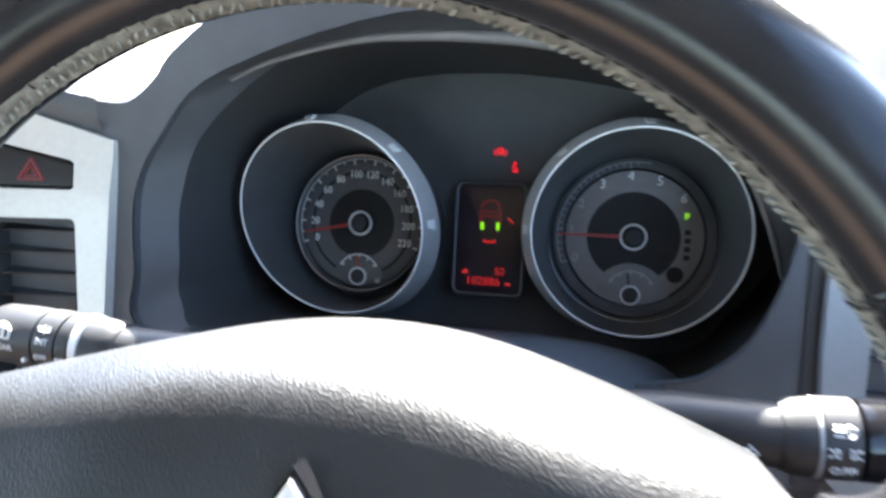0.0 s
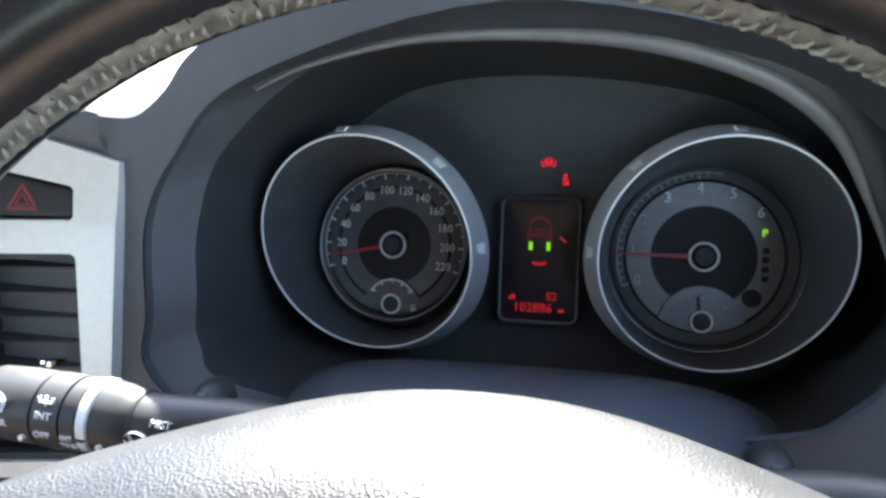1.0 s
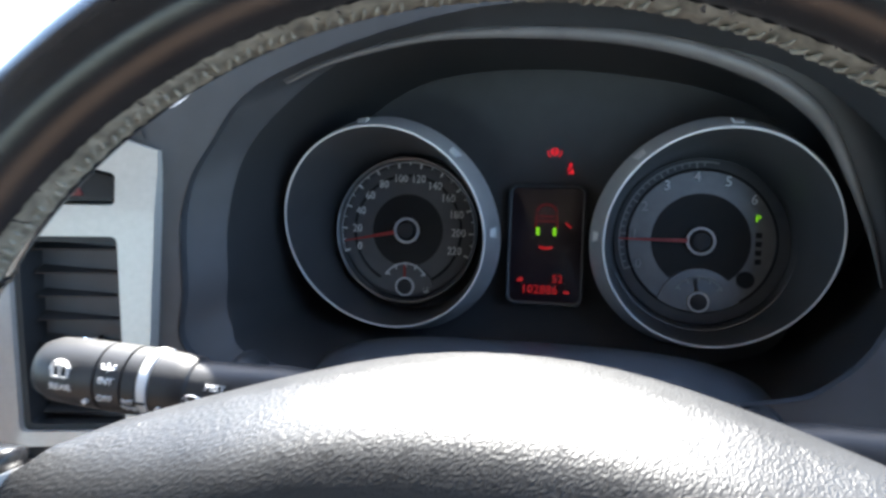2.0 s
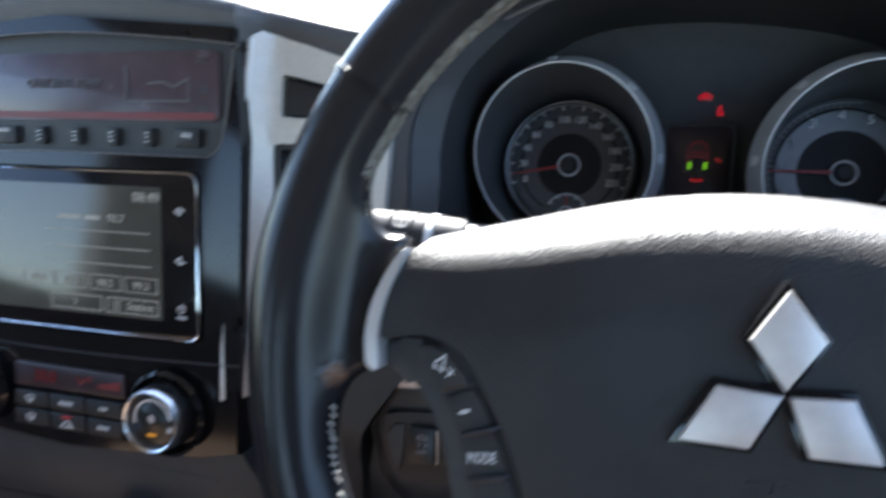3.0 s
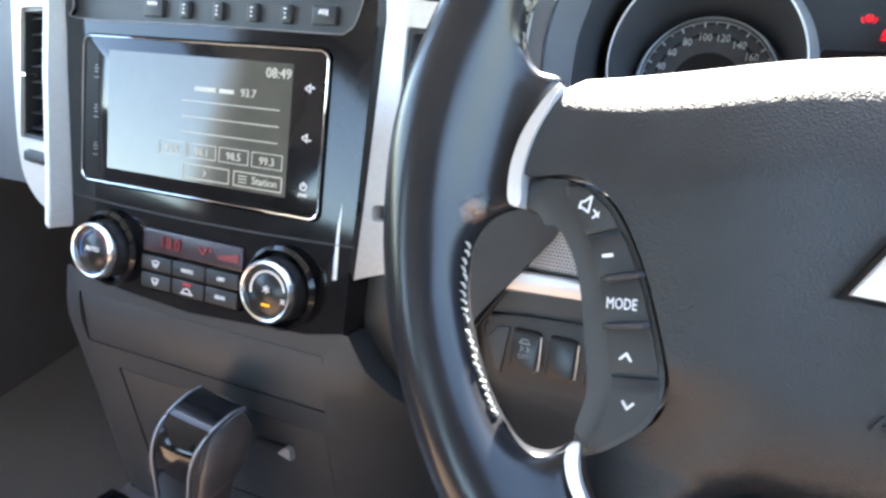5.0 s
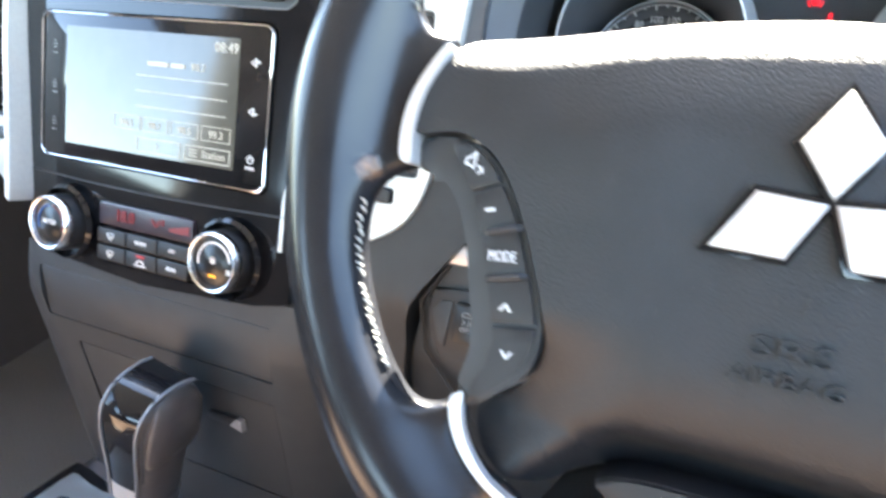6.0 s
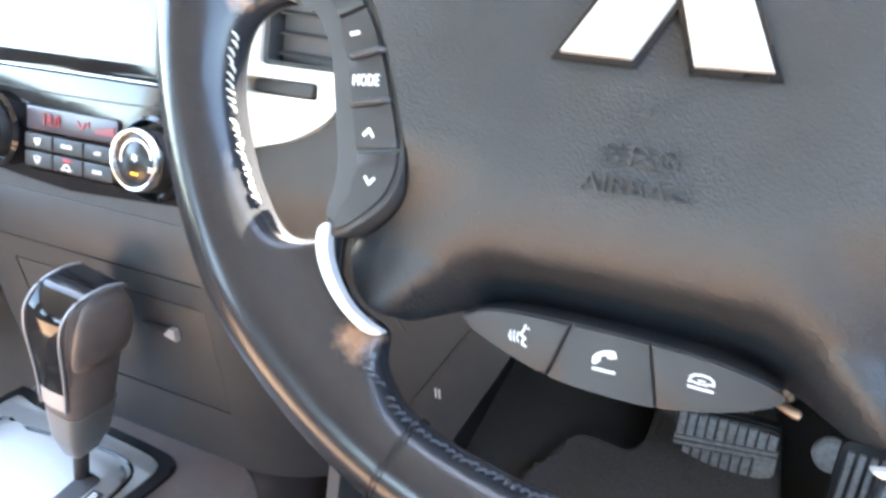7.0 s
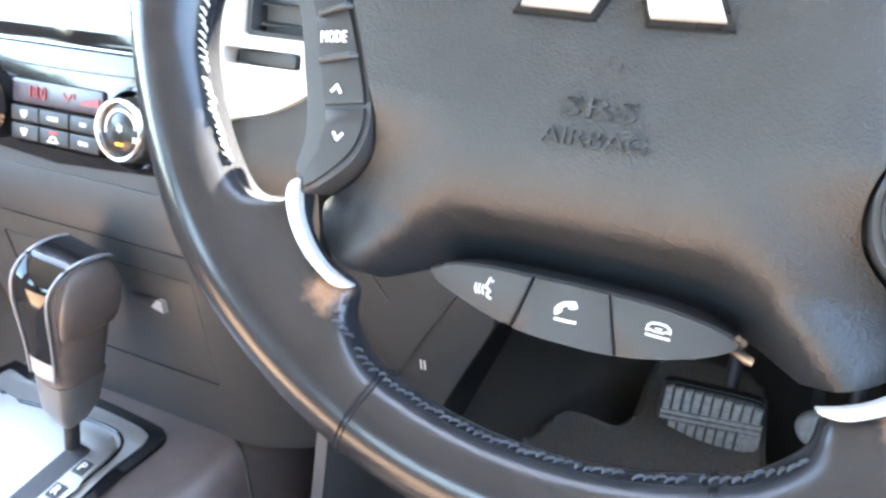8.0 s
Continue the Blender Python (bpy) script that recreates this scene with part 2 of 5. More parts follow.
def block(bm, x0, y0, z0, x1, y1, z1, bevel=0.0, seg=2):
    made = bmesh.ops.create_cube(bm, size=1)["verts"]
    for v in made:
        v.co = Vector(((x0 + x1) / 2 + v.co.x * (x1 - x0), (y0 + y1) / 2 + v.co.y * (y1 - y0), (z0 + z1) / 2 + v.co.z * (z1 - z0)))
    if bevel:
        edges = {e for v in made for e in v.link_edges}
        bmesh.ops.bevel(bm, geom=list(edges), offset=bevel, segments=seg, profile=0.6, affect="EDGES", clamp_overlap=True)
    return bm


def sheet(loop, yfun, thick, step=0.06, holes=()):
    """A skin with outline loop and holes, cut into a grid, bent by yfun(x, z) and given a thickness towards +y."""
    bm = bmesh.new()
    for one in (loop, *holes):
        vs = [bm.verts.new((x, 0, z)) for x, z in one]
        for i in range(len(vs)):
            bm.edges.new((vs[i], vs[(i + 1) % len(vs)]))
    bmesh.ops.triangle_fill(bm, edges=bm.edges[:], use_beauty=True, use_dissolve=False, normal=(0, -1, 0))
    xs, zs = [p[0] for p in loop], [p[1] for p in loop]
    for lo, hi, axis in ((min(xs), max(xs), Vector((1, 0, 0))), (min(zs), max(zs), Vector((0, 0, 1)))):
        k = lo + step
        while k < hi:
            bmesh.ops.bisect_plane(bm, geom=bm.verts[:] + bm.edges[:] + bm.faces[:], plane_co=axis * k, plane_no=axis, dist=1e-5)
            k += step
    for v in bm.verts:
        v.co.y = yfun(v.co.x, v.co.z)
    rim = [e for e in bm.edges if e.is_boundary]
    if thick:
        made = bmesh.ops.extrude_edge_only(bm, edges=rim)["geom"]
        for v in made:
            if isinstance(v, bmesh.types.BMVert):
                v.co.y += thick
    return bm


def lathe(bm, profile, seg=48, cx=0.0, cz=0.0, closed=False):
    """Turns (radius, y) points round the y axis at (cx, cz)."""
    rings = []
    for r, y in profile:
        rings.append([bm.verts.new((cx + r * math.cos(2 * math.pi * i / seg), y, cz + r * math.sin(2 * math.pi * i / seg))) for i in range(seg)] if r > 1e-6 else [bm.verts.new((cx, y, cz))])
    pairs = list(zip(rings, rings[1:])) + ([(rings[-1], rings[0])] if closed else [])
    for a, b in pairs:
        for i in range(seg):
            j = (i + 1) % seg
            quad = [a[i % len(a)], a[j % len(a)], b[j % len(b)], b[i % len(b)]]
            quad = list(dict.fromkeys(quad))
            if len(quad) > 2:
                bm.faces.new(quad)
    return bm


def sweep(bm, path, radii, seg=12, closed=False, flat=1.0, cap=True):
    """A tube along a path of points; radii one number or one for each point; flat squeezes it along y."""
    path = [Vector(p) for p in path]
    n = len(path)
    rings = []
    for i, p in enumerate(path):
        a, b = path[(i - 1) % n if closed else max(i - 1, 0)], path[(i + 1) % n if closed else min(i + 1, n - 1)]
        d = (b - a).normalized()
        ref = Vector((0, 1, 0)) if abs(d.y) < 0.9 else Vector((0, 0, 1))
        u = d.cross(ref).normalized()
        w = u.cross(d).normalized()
        r = radii[i] if isinstance(radii, (list, tuple)) else radii
        rings.append([bm.verts.new(p + r * (math.cos(2 * math.pi * k / seg) * u + flat * math.sin(2 * math.pi * k / seg) * w)) for k in range(seg)])
    for i in range(n if closed else n - 1):
        a, b = rings[i], rings[(i + 1) % n]
        for k in range(seg):
            bm.faces.new((a[k], a[(k + 1) % seg], b[(k + 1) % seg], b[k]))
    if cap and not closed:
        bm.faces.new(rings[0][::-1])
        bm.faces.new(rings[-1])
    return bm


def line(bm, pts, width, y, deep=0.006):
    """A printed or raised stroke through (x, z) points, facing -y."""
    for (x0, z0), (x1, z1) in zip(pts, pts[1:]):
        d = Vector((x1 - x0, z1 - z0)).normalized()
        e = d * width * 0.3
        nx, nz = -d.y * width / 2, d.x * width / 2
        prism(bm, [(x0 - e.x + nx, z0 - e.y + nz), (x0 - e.x - nx, z0 - e.y - nz), (x1 + e.x - nx, z1 + e.y - nz), (x1 + e.x + nx, z1 + e.y + nz)], y - deep, y)
    return bm


def strokes(lines, width, y, deep=0.006):
    bm = bmesh.new()
    for one in lines:
        line(bm, one, width, y, deep)
    return bm


def arc(cx, cz, r, a0, a1, n=16):
    return [(cx + r * math.cos(radians(a0 + (a1 - a0) * i / n)), cz + r * math.sin(radians(a0 + (a1 - a0) * i / n))) for i in range(n + 1)]


def words(name, body, size, at, material, parent, turn=(0, 0, 0), squeeze=1.0, label="", deep=0.004):
    """Raised lettering, centred at a point of its parent and facing -y; size is the letters' height."""
    cu = bpy.data.curves.new(name, "FONT")
    cu.body, cu.size, cu.align_x, cu.align_y, cu.extrude, cu.resolution_u = body, size * 1.38, "CENTER", "CENTER", deep, 2
    tmp = bpy.data.objects.new(name, cu)
    scene.collection.objects.link(tmp)
    me = bpy.data.meshes.new_from_object(tmp.evaluated_get(bpy.context.evaluated_depsgraph_get()))
    bpy.data.objects.remove(tmp)
    bpy.data.curves.remove(cu)
    m = Matrix.Scale(K, 4) @ pose(*at, *turn) @ pose(0, 0, 0, 90, 0, 0) @ Matrix.Diagonal((squeeze, 1, 1, 1))
    me.transform(m)
    me.materials.clear()
    me.materials.append(material)
    ob = new(name, me)
    ob.parent = parent
    return tagged(ob, label)


def mirrored(loop, about=0.0):
    return [(2 * about - x, z) for x, z in loop][::-1]


def bend(bm, fun):
    for v in bm.verts:
        v.co = Vector(fun(*v.co))
    return bm


def skin(distance, lo, hi, cell):
    """The closed surface where distance(x, y, z) is zero, as a mesh of quads (surface nets)."""
    axes = [np.arange(a, b + cell, cell) for a, b in zip(lo, hi)]
    d = distance(*np.meshgrid(*axes, indexing="ij", sparse=True))
    neg = d < 0
    nx, ny, nz = (n - 1 for n in d.shape)
    total, count = np.zeros((nx, ny, nz, 3)), np.zeros((nx, ny, nz))
    corners = [(i, j, k) for i in (0, 1) for j in (0, 1) for k in (0, 1)]
    for a in corners:
        for k in range(3):
            if a[k]:
                continue
            b = list(a)
            b[k] = 1
            va = d[a[0]:a[0] + nx, a[1]:a[1] + ny, a[2]:a[2] + nz]
            vb = d[b[0]:b[0] + nx, b[1]:b[1] + ny, b[2]:b[2] + nz]
            cross = (va < 0) != (vb < 0)
            t = np.where(cross, va / np.where(cross, va - vb, 1), 0)
            for c in range(3):
                total[..., c] += np.where(cross, a[c] + (t if c == k else 0), 0)
            count += cross
    used = count > 0
    ids = np.full(used.shape, -1)
    ids[used] = np.arange(used.sum())
    base = np.stack(np.meshgrid(axes[0][:-1], axes[1][:-1], axes[2][:-1], indexing="ij"), -1)
    verts = (base + cell * total / np.maximum(count, 1)[..., None])[used]
    faces = []
    for k in range(3):
        u, v = (k + 1) % 3, (k + 2) % 3
        sl = [slice(1, -1)] * 3
        sl[k] = slice(0, -1)
        sh = list(sl)
        sh[k] = slice(1, None)
        a, b = neg[tuple(sl)], neg[tuple(sh)]
        at = np.argwhere(a != b)
        at[:, u] += 1
        at[:, v] += 1
        eu, ev = np.eye(3, dtype=int)[u], np.eye(3, dtype=int)[v]
        quad = [ids[tuple((at - off).T)] for off in (eu * 0, eu, eu + ev, ev)]
        faces.append(np.stack(quad, -1))
    faces = np.concatenate(faces)
    bm = bmesh.new()
    vs = [bm.verts.new(p) for p in verts.tolist()]
    for q in faces.tolist():
        bm.faces.new([vs[i] for i in q])
    for _ in range(3):
        bmesh.ops.smooth_vert(bm, verts=bm.verts[:], factor=0.5, use_axis_x=True, use_axis_y=True, use_axis_z=True)
    return bm


def loop_distance(loop, x, z):
    """Signed distance from points to a closed outline, negative inside."""
    best, inside = np.full(np.broadcast(x, z).shape, 9.0), np.zeros(np.broadcast(x, z).shape, bool)
    for (x0, z0), (x1, z1) in zip(loop, loop[1:] + loop[:1]):
        dx, dz = x1 - x0, z1 - z0
        t = np.clip(((x - x0) * dx + (z - z0) * dz) / (dx * dx + dz * dz + 1e-9), 0, 1)
        best = np.minimum(best, np.hypot(x - x0 - t * dx, z - z0 - t * dz))
        if z0 != z1:
            inside ^= ((z0 > z) != (z1 > z)) & (x < x0 + dx * (z - z0) / dz)
    return np.where(inside, -best, best)


# ---- cabin shell (world metres) ----
def shell(name, corners, thick, material, label, openings=()):
    """A flat wall: corners in order, thickened outwards; openings are loops in the same plane."""
    bm = bmesh.new()
    o = Vector(corners[0])
    u = (Vector(corners[1]) - o).normalized()
    n = u.cross(Vector(corners[-1]) - o).normalized()
    for one in (corners, *openings):
        vs = [bm.verts.new(p) for p in one]
        for i in range(len(vs)):
            bm.edges.new((vs[i], vs[(i + 1) % len(vs)]))
    bmesh.ops.triangle_fill(bm, edges=bm.edges[:], use_beauty=True, normal=n)
    made = bmesh.ops.extrude_face_region(bm, geom=bm.faces[:])["geom"]
    for v in made:
        if isinstance(v, bmesh.types.BMVert):
            v.co += n * thick
    bmesh.ops.recalc_face_normals(bm, faces=bm.faces[:])
    me = bpy.data.meshes.new(name)
    bm.to_mesh(me)
    bm.free()
    me.materials.append(material)
    return tagged(new(name, me), label, kind="structure")


XL, XR, YB, YF, ZR = -0.88, 0.60, -2.6, 0.62, 1.30
shell("ceiling", [(XL, -0.12, ZR), (XL, YB, ZR), (XR, YB, ZR), (XR, -0.12, ZR)], 0.04, ROOFING, "pale cloth headliner of the cabin")
# Openings in these unseen walls are sized for the reflections they throw inside.
shell("wall_left", [(XL, YB, 0), (XL, YF, 0), (XL, YF, 0.78), (XL, -0.12, ZR), (XL, YB, ZR)], -0.05, TRIMWALL, "plain trimmed side of the cabin with window openings",
      [[(XL, -0.96, 0.64), (XL, 0.25, 0.70), (XL, -0.16, 1.22), (XL, -0.96, 1.24)], [(XL, -1.9, 0.79), (XL, -1.34, 0.79), (XL, -1.34, 1.24), (XL, -1.9, 1.24)]])
shell("wall_right", [(XR, YB, 0), (XR, YF, 0), (XR, YF, 0.78), (XR, -0.12, ZR), (XR, YB, ZR)], 0.05, TRIMWALL, "plain trimmed driver side of the cabin with a window opening",
      [[(XR, -0.92, 0.70), (XR, 0.26, 0.72), (XR, -0.16, 1.22), (XR, -0.92, 1.24)]] )
shell("wall_back", [(XL, YB, 0), (XR, YB, 0), (XR, YB, ZR), (XL, YB, ZR)], -0.05, TRIMWALL, "plain rear end of the cabin with a window opening", [[(XL + .22, YB, 0.80), (XR - .18, YB, 0.80), (XR - .24, YB, 1.2), (XL + .28, YB, 1.2)]])
shell("wall_front", [(XL, YF, -0.02), (XR, YF, -0.02), (XR, YF, 0.58), (XL, YF, 0.58)], 0.05, CARPET, "plain black firewall behind the dashboard")
shell("floor", [(XL, -1.0, 0), (0.10, -1.0, 0), (0.10, -0.42, 0), (XR, -0.42, 0), (XR, YF, 0), (XL, YF, 0)], -0.04, CARPET, "black carpeted footwell floor")
# Unseen level, added at seat height to bounce brown sunlight onto the wheel.
shell("floor_rear", [(XL, YB, 0.30), (XR, YB, 0.30), (XR, -0.42, 0.30), (0.10, -0.42, 0.30), (0.10, -1.0, 0.30), (XL, -1.0, 0.30)], -0.30, BROWN, "unseen brown cloth level, added to close the rear cabin and bounce brown light")
bm = bmesh.new()
bmesh.ops.create_grid(bm, x_segments=8, y_segments=8, size=400)
me = bpy.data.meshes.new("ground")
bm.to_mesh(me)
bm.free()
me.materials.append(GROUND)
ground = tagged(new("ground", me), "pale dry ground outside the car", kind="structure")
ground.location = (0, 0, -0.5)


# ---- dashboard body ----
def brow(x):
    """Height of the dashboard's front edge."""
    d = abs(x + 1.36)
    return 1.42 - 0.10 * d * d if d < 1.0 else max(1.32 - 0.225 * (d - 1.0), 1.06) if d < 3.5 else 1.06 - 0.03 * (d - 3.5)


BEZEL = smooth_loop([(.775, -.1), (.772, .2), (.785, .6), (.926, .9), (1.3, 1.25), (2.42, 1.53), (3.55, 1.31), (3.95, .97), (4.02, .6), (3.915, .18), (3.73, -.05), (3.46, -.148), (2.4, -.30), (1.2, -.34)])
MASK = smooth_loop([(.92, 0, -.6), (.91, .25, -.6), (.93, .6, -.6), (1.1, .98, -.6), (1.64, 1.37, -.6), (2.42, 1.46, -.6), (3.32, 1.35, -.5), (3.85, 1.11, -.38), (4.33, .6, -.3), (4.22, .2, -.25), (4.02, -.1, -.25), (3.68, -.38, -.25), (2.4, -.45, -.3), (1.13, -.2, -.58)])
top_xs = [-7.85 + 0.25 * i for i in range(54)]
hood_arc = smooth_loop([(.60, 1.09), (.76, 1.09), (.90, 1.20), (1.04, 1.37), (1.5, 1.64), (2.42, 1.80), (3.4, 1.66), (3.9, 1.38), (4.1, 1.12), (4.25, .96)], 4, closed=False)

front = [(x, brow(x)) for x in top_xs if x < .55] + hood_arc + [(x, brow(x)) for x in top_xs if x > 4.3]
dash_loop = [(-7.85, -0.9)] + front + [(5.4, -0.56), (1.15, -0.56), (.86, -0.4), (.6, -.9)]


def dash_y(x, z):
    top = max(0.0, z - (brow(x) - 0.08)) if x < 0.5 else 0.0
    return -0.88 + 0.1 * min(1.0, max(0.0, x)) + 1.5 * top * top


dashboard = thing("dashboard", label="dark grained plastic dashboard with an arched instrument hood", category="dashboard", kind="structure")
part("dash_front", sheet(dash_loop, dash_y, 0.0, 0.25, [BEZEL]), DASH, dashboard)
bm = bmesh.new()
rows = []
for dy, dz in ((0, 0), (0.03, 0.03), (0.10, 0.05), (0.6, 0.13), (2.2, 0.36), (4.6, 0.66), (6.5, 0.9)):
    rows.append([bm.verts.new((x, dash_y(x, z) + dy, z + dz - (0.35 * max(0.0, z - 1.1) if dy > 2 else 0))) for x, z in front])
for a, b in zip(rows, rows[1:]):
    for i in range(len(front) - 1):
        bm.faces.new((a[i], a[i + 1], b[i + 1], b[i]))
part("dash_top", bm, DASH, dashboard, angle=60)
bm = bmesh.new()
prev = None
for i in range(66):
    x = -3.38 + 4.0 * i / 65
    d = abs(x + 1.36)
    if d < 1.26:
        y0, z0 = -1.24, 1.20 - .065 * d * d - .03
    else:
        y0, z0 = -1.03 + .27 * (d - 1.36), 1.06 - .26 * (d - 1.36)
    y1, z1 = -.875, brow(x)
    row = [bm.verts.new((x, y0 + (y1 - y0) * a + .06 * (a == 0), z0 + (z1 - z0) * b)) for a, b in ((0, -.15), (0, .1), (.03, .45), (.07, .75), (.14, .93), (.28, .99), (1.1, 1.0))]
    if prev:
        for k in range(6):
            bm.faces.new((prev[k], prev[k + 1], row[k + 1], row[k]))
    prev = row
part("brow", bm, DASH, dashboard, angle=60)

# ---- instrument cluster ----
CL = (2.4915, .463, .404)
cluster = thing("instrument_cluster", CL, (-5.7, 0, 0), "black binnacle with two ringed dials and a red display", "instrument cluster")


def cl(x, y, z):
    """From the plan into the cluster's own frame."""
    c, s = math.cos(radians(5.7)), math.sin(radians(5.7))
    x, y, z = x - CL[0], y - CL[1], z - CL[2]
    return (x, c * y - s * z, s * y + c * z)


flat = [(x, z) for x, z, y in MASK]
deep_y = [y for x, z, y in MASK]


def tunnel(rows):
    """A wall that runs through closed outlines of (x, z) points and their depths; returns its bmesh and last ring."""
    bm, rings = bmesh.new(), []
    for loop, ys in rows:
        rings.append([bm.verts.new(cl(x, y, z)) for (x, z), y in zip(loop, ys)])
    for a, b in zip(rings, rings[1:]):
        for i in range(len(a)):
            j = (i + 1) % len(a)
            bm.faces.new((a[i], a[j], b[j], b[i]))
    return bm, rings[-1]


bm, last = tunnel(((BEZEL, [-0.79] * len(BEZEL)), (BEZEL, [-0.74] * len(BEZEL)), (flat, deep_y)))
part("bezel_wall", bm, DASH, cluster, "grained sloping wall round the binnacle", angle=30)
bm, last = tunnel(((flat, deep_y), (flat, [y + .04 for y in deep_y]), ([(2.45 + (x - 2.45) * .99, .5 + (z - .5) * .97) for x, z in flat], [.62] * len(flat))))
bm.faces.new(last)
part("binnacle", bm, BINNACLE, cluster, "matt black recessed binnacle", angle=30)
lip_line = smooth_loop([(1.3, -.70, 1.21), (1.525, -.68, 1.311), (1.924, -.64, 1.409), (2.215, -.62, 1.433), (2.521, -.60, 1.434), (2.818, -.58, 1.414), (3.088, -.55, 1.372), (3.312, -.52, 1.307), (3.495, -.48, 1.232), (3.662, -.44, 1.122), (3.778, -.40, .998), (3.89, -.36, .80), (4.0, -.33, .55), (4.08, -.3, .3)], 4, closed=False)
n = len(lip_line)
# The lip's paler grey carries the skylight reflected on its curve.
part("visor_lip", sweep(bmesh.new(), [cl(*p) for p in lip_line], [.006 + .034 * min(1, i / 24, (n - 1 - i) / 16) for i in range(n)], 12), LIP, cluster, "smooth visor lip, its paler grey painted for skylight")
bm = bmesh.new()
rows = []
for i, (x, y, z) in enumerate(lip_line):
    d = Vector((x - 2.5, z - .45)).normalized()
    rows.append([bm.verts.new(cl(x + d.x * k, y + q, z + d.y * k)) for k, q in ((0, .01), (.07, -.02), (.16, .0), (.30, .10))])
for p, q in zip(rows, rows[1:]):
    for k in range(3):
        bm.faces.new((p[k], p[k + 1], q[k + 1], q[k]))
part("visor_underside", bm, BINNACLE, cluster, "matt black underside of the hood")

LEFT, RIGHT = -.9025, .9025


def ring_y(z):
    return -0.55 - 0.42 * z


for name, cx, r in (("speedometer_ring", LEFT, 0.585), ("tachometer_ring", RIGHT, 0.585)):
    bm = bmesh.new()
    prof = [(r - .012, 0.03), (r, 0.0), (r + .008, .01), (r + .026, .06), (r + .050, .10), (r + .070, .15), (r + .064, .17)]
    lathe(bm, prof, 72, cx, 0)
    for v in bm.verts:
        q = math.hypot(v.co.x - cx, v.co.z)
        if q > r + .01:  # the flare is wide towards the middle of the cluster and narrow outside
            a = math.atan2(v.co.z, v.co.x - cx) - radians(25 if cx == LEFT else 150)
            k = (r + .01 + (q - r - .01) * (.25 + .75 * min(1.0, max(0.0, .55 + .8 * math.cos(a))))) / q
            v.co.x, v.co.z = cx + (v.co.x - cx) * k, v.co.z * k
        if v.co.y < 0.5:
            v.co.y += ring_y(v.co.z)
    ring = part(name, bm, RING, cluster, "satin silver gauge ring")
    for a in ((2, 47, 97) if cx == LEFT else (178, 133, 88)):
        tab = bmesh.new()
        rows = []
        for q, w, d in ((r + .024, .022, .045), (r + .054, .032, .100)):
            for k in (-1, 1):
                for off in (-.016, .02):
                    ang = radians(a) + k * w / q
                    rows.append(tab.verts.new((cx + q * math.cos(ang), d + off + ring_y(q * math.sin(ang)), q * math.sin(ang))))
        for f in ((0, 2, 6, 4), (1, 3, 7, 5), (0, 1, 3, 2), (4, 5, 7, 6), (0, 1, 5, 4), (2, 3, 7, 6)):
            tab.faces.new([rows[i] for i in f])
        bmesh.ops.recalc_face_normals(tab, faces=tab.faces[:])
        # Print white stands in for light caught by the silver tab.
        part("ring_tab", tab, WHITE, ring, "small ring tab, whitened as if it caught light")
    # Matt white paints the thin glint along the ring's front lip.
    part("bright_lip", sweep(bmesh.new(), [(cx + (r - .002) * math.cos(radians(3 * i)), ring_y((r - .002) * math.sin(radians(3 * i))) - .002, (r - .002) * math.sin(radians(3 * i))) for i in range(120)], .0065, 6, closed=True), WHITE, ring, "ring lip whitened to paint its glint")
    # dark liner inside the ring
    bm = bmesh.new()
    lathe(bm, [(r - .006, .006), (r - .02, .05), (r - .055, .3), (r - .075, .72)], 72, cx, 0)
    for v in bm.verts:
        if v.co.y < 0.5:
            v.co.y += ring_y(v.co.z)
    part("liner", bm, LINER, ring)
    bm = lathe(bmesh.new(), [(r + .039, .155), (r + .01, .38), (r - .03, .80)], 72, cx, 0)
    for v in bm.verts:
        v.co.y += ring_y(v.co.z)
    part("collar", bm, BINNACLE, ring, "matt black collar behind the ring")
    for ob in (ring, *ring.children):
        ob.data.transform(Matrix.Translation((0, 0, -.012 * K)) @ Matrix.Diagonal((1, 1, .978, 1)))


def dial(name, cx, r, r_dark):
    face = part(name, lathe(bmesh.new(), [(r - .11, .012), (r - .045, .016), (r - .03, .02)], 72, cx, 0), DIAL, cluster, "grey dial face")
    part("dial_bevel", lathe(bmesh.new(), [(r - .022, .016), (r - .004, -.03), (r + .008, -.035), (r + .02, .03)], 72, cx, 0), DIAL_METAL, face, "satin bevel round the dial")
    part("dial_ring", lathe(bmesh.new(), [(r_dark, .016), (r - .105, .016)], 64, cx, 0), DIAL_METAL if cx > 0 else DIAL, face)
    part("dial_groove", lathe(bmesh.new(), [(r - .112, .010), (r - .104, .004), (r - .096, .010)], 64, cx, 0), DIAL_DARK, face)
    part("dial_centre", lathe(bmesh.new(), [(0, .02), (r_dark + .01, .02)], 64, cx, 0), DIAL_DARK, face)
    part("hub_ring", lathe(bmesh.new(), [(.070, .0), (.070, -.02), (.083, -.02), (.083, .0)], 40, cx, 0), GREY, face)
    part("hub", lathe(bmesh.new(), [(0, -.045), (.05, -.04), (.068, 0), (.068, .02)], 32, cx, 0), DARK, face)
    return face


speedo = dial("speedometer", LEFT, .458, .235)
tacho = dial("tachometer", RIGHT, .53, .285)
# scale marks
bm = bmesh.new()
for i in range(23):
    a = 199.6 - i * 10.05
    r1 = .410 if i % 2 == 0 else .425
    line(bm, [(LEFT + r1 * math.cos(radians(a)), r1 * math.sin(radians(a))), (LEFT + .44 * math.cos(radians(a)), .44 * math.sin(radians(a)))], .010 if i % 2 == 0 else .007, .008)
line(bm, arc(LEFT, 0, .443, 200, -20, 40), .007, .006)
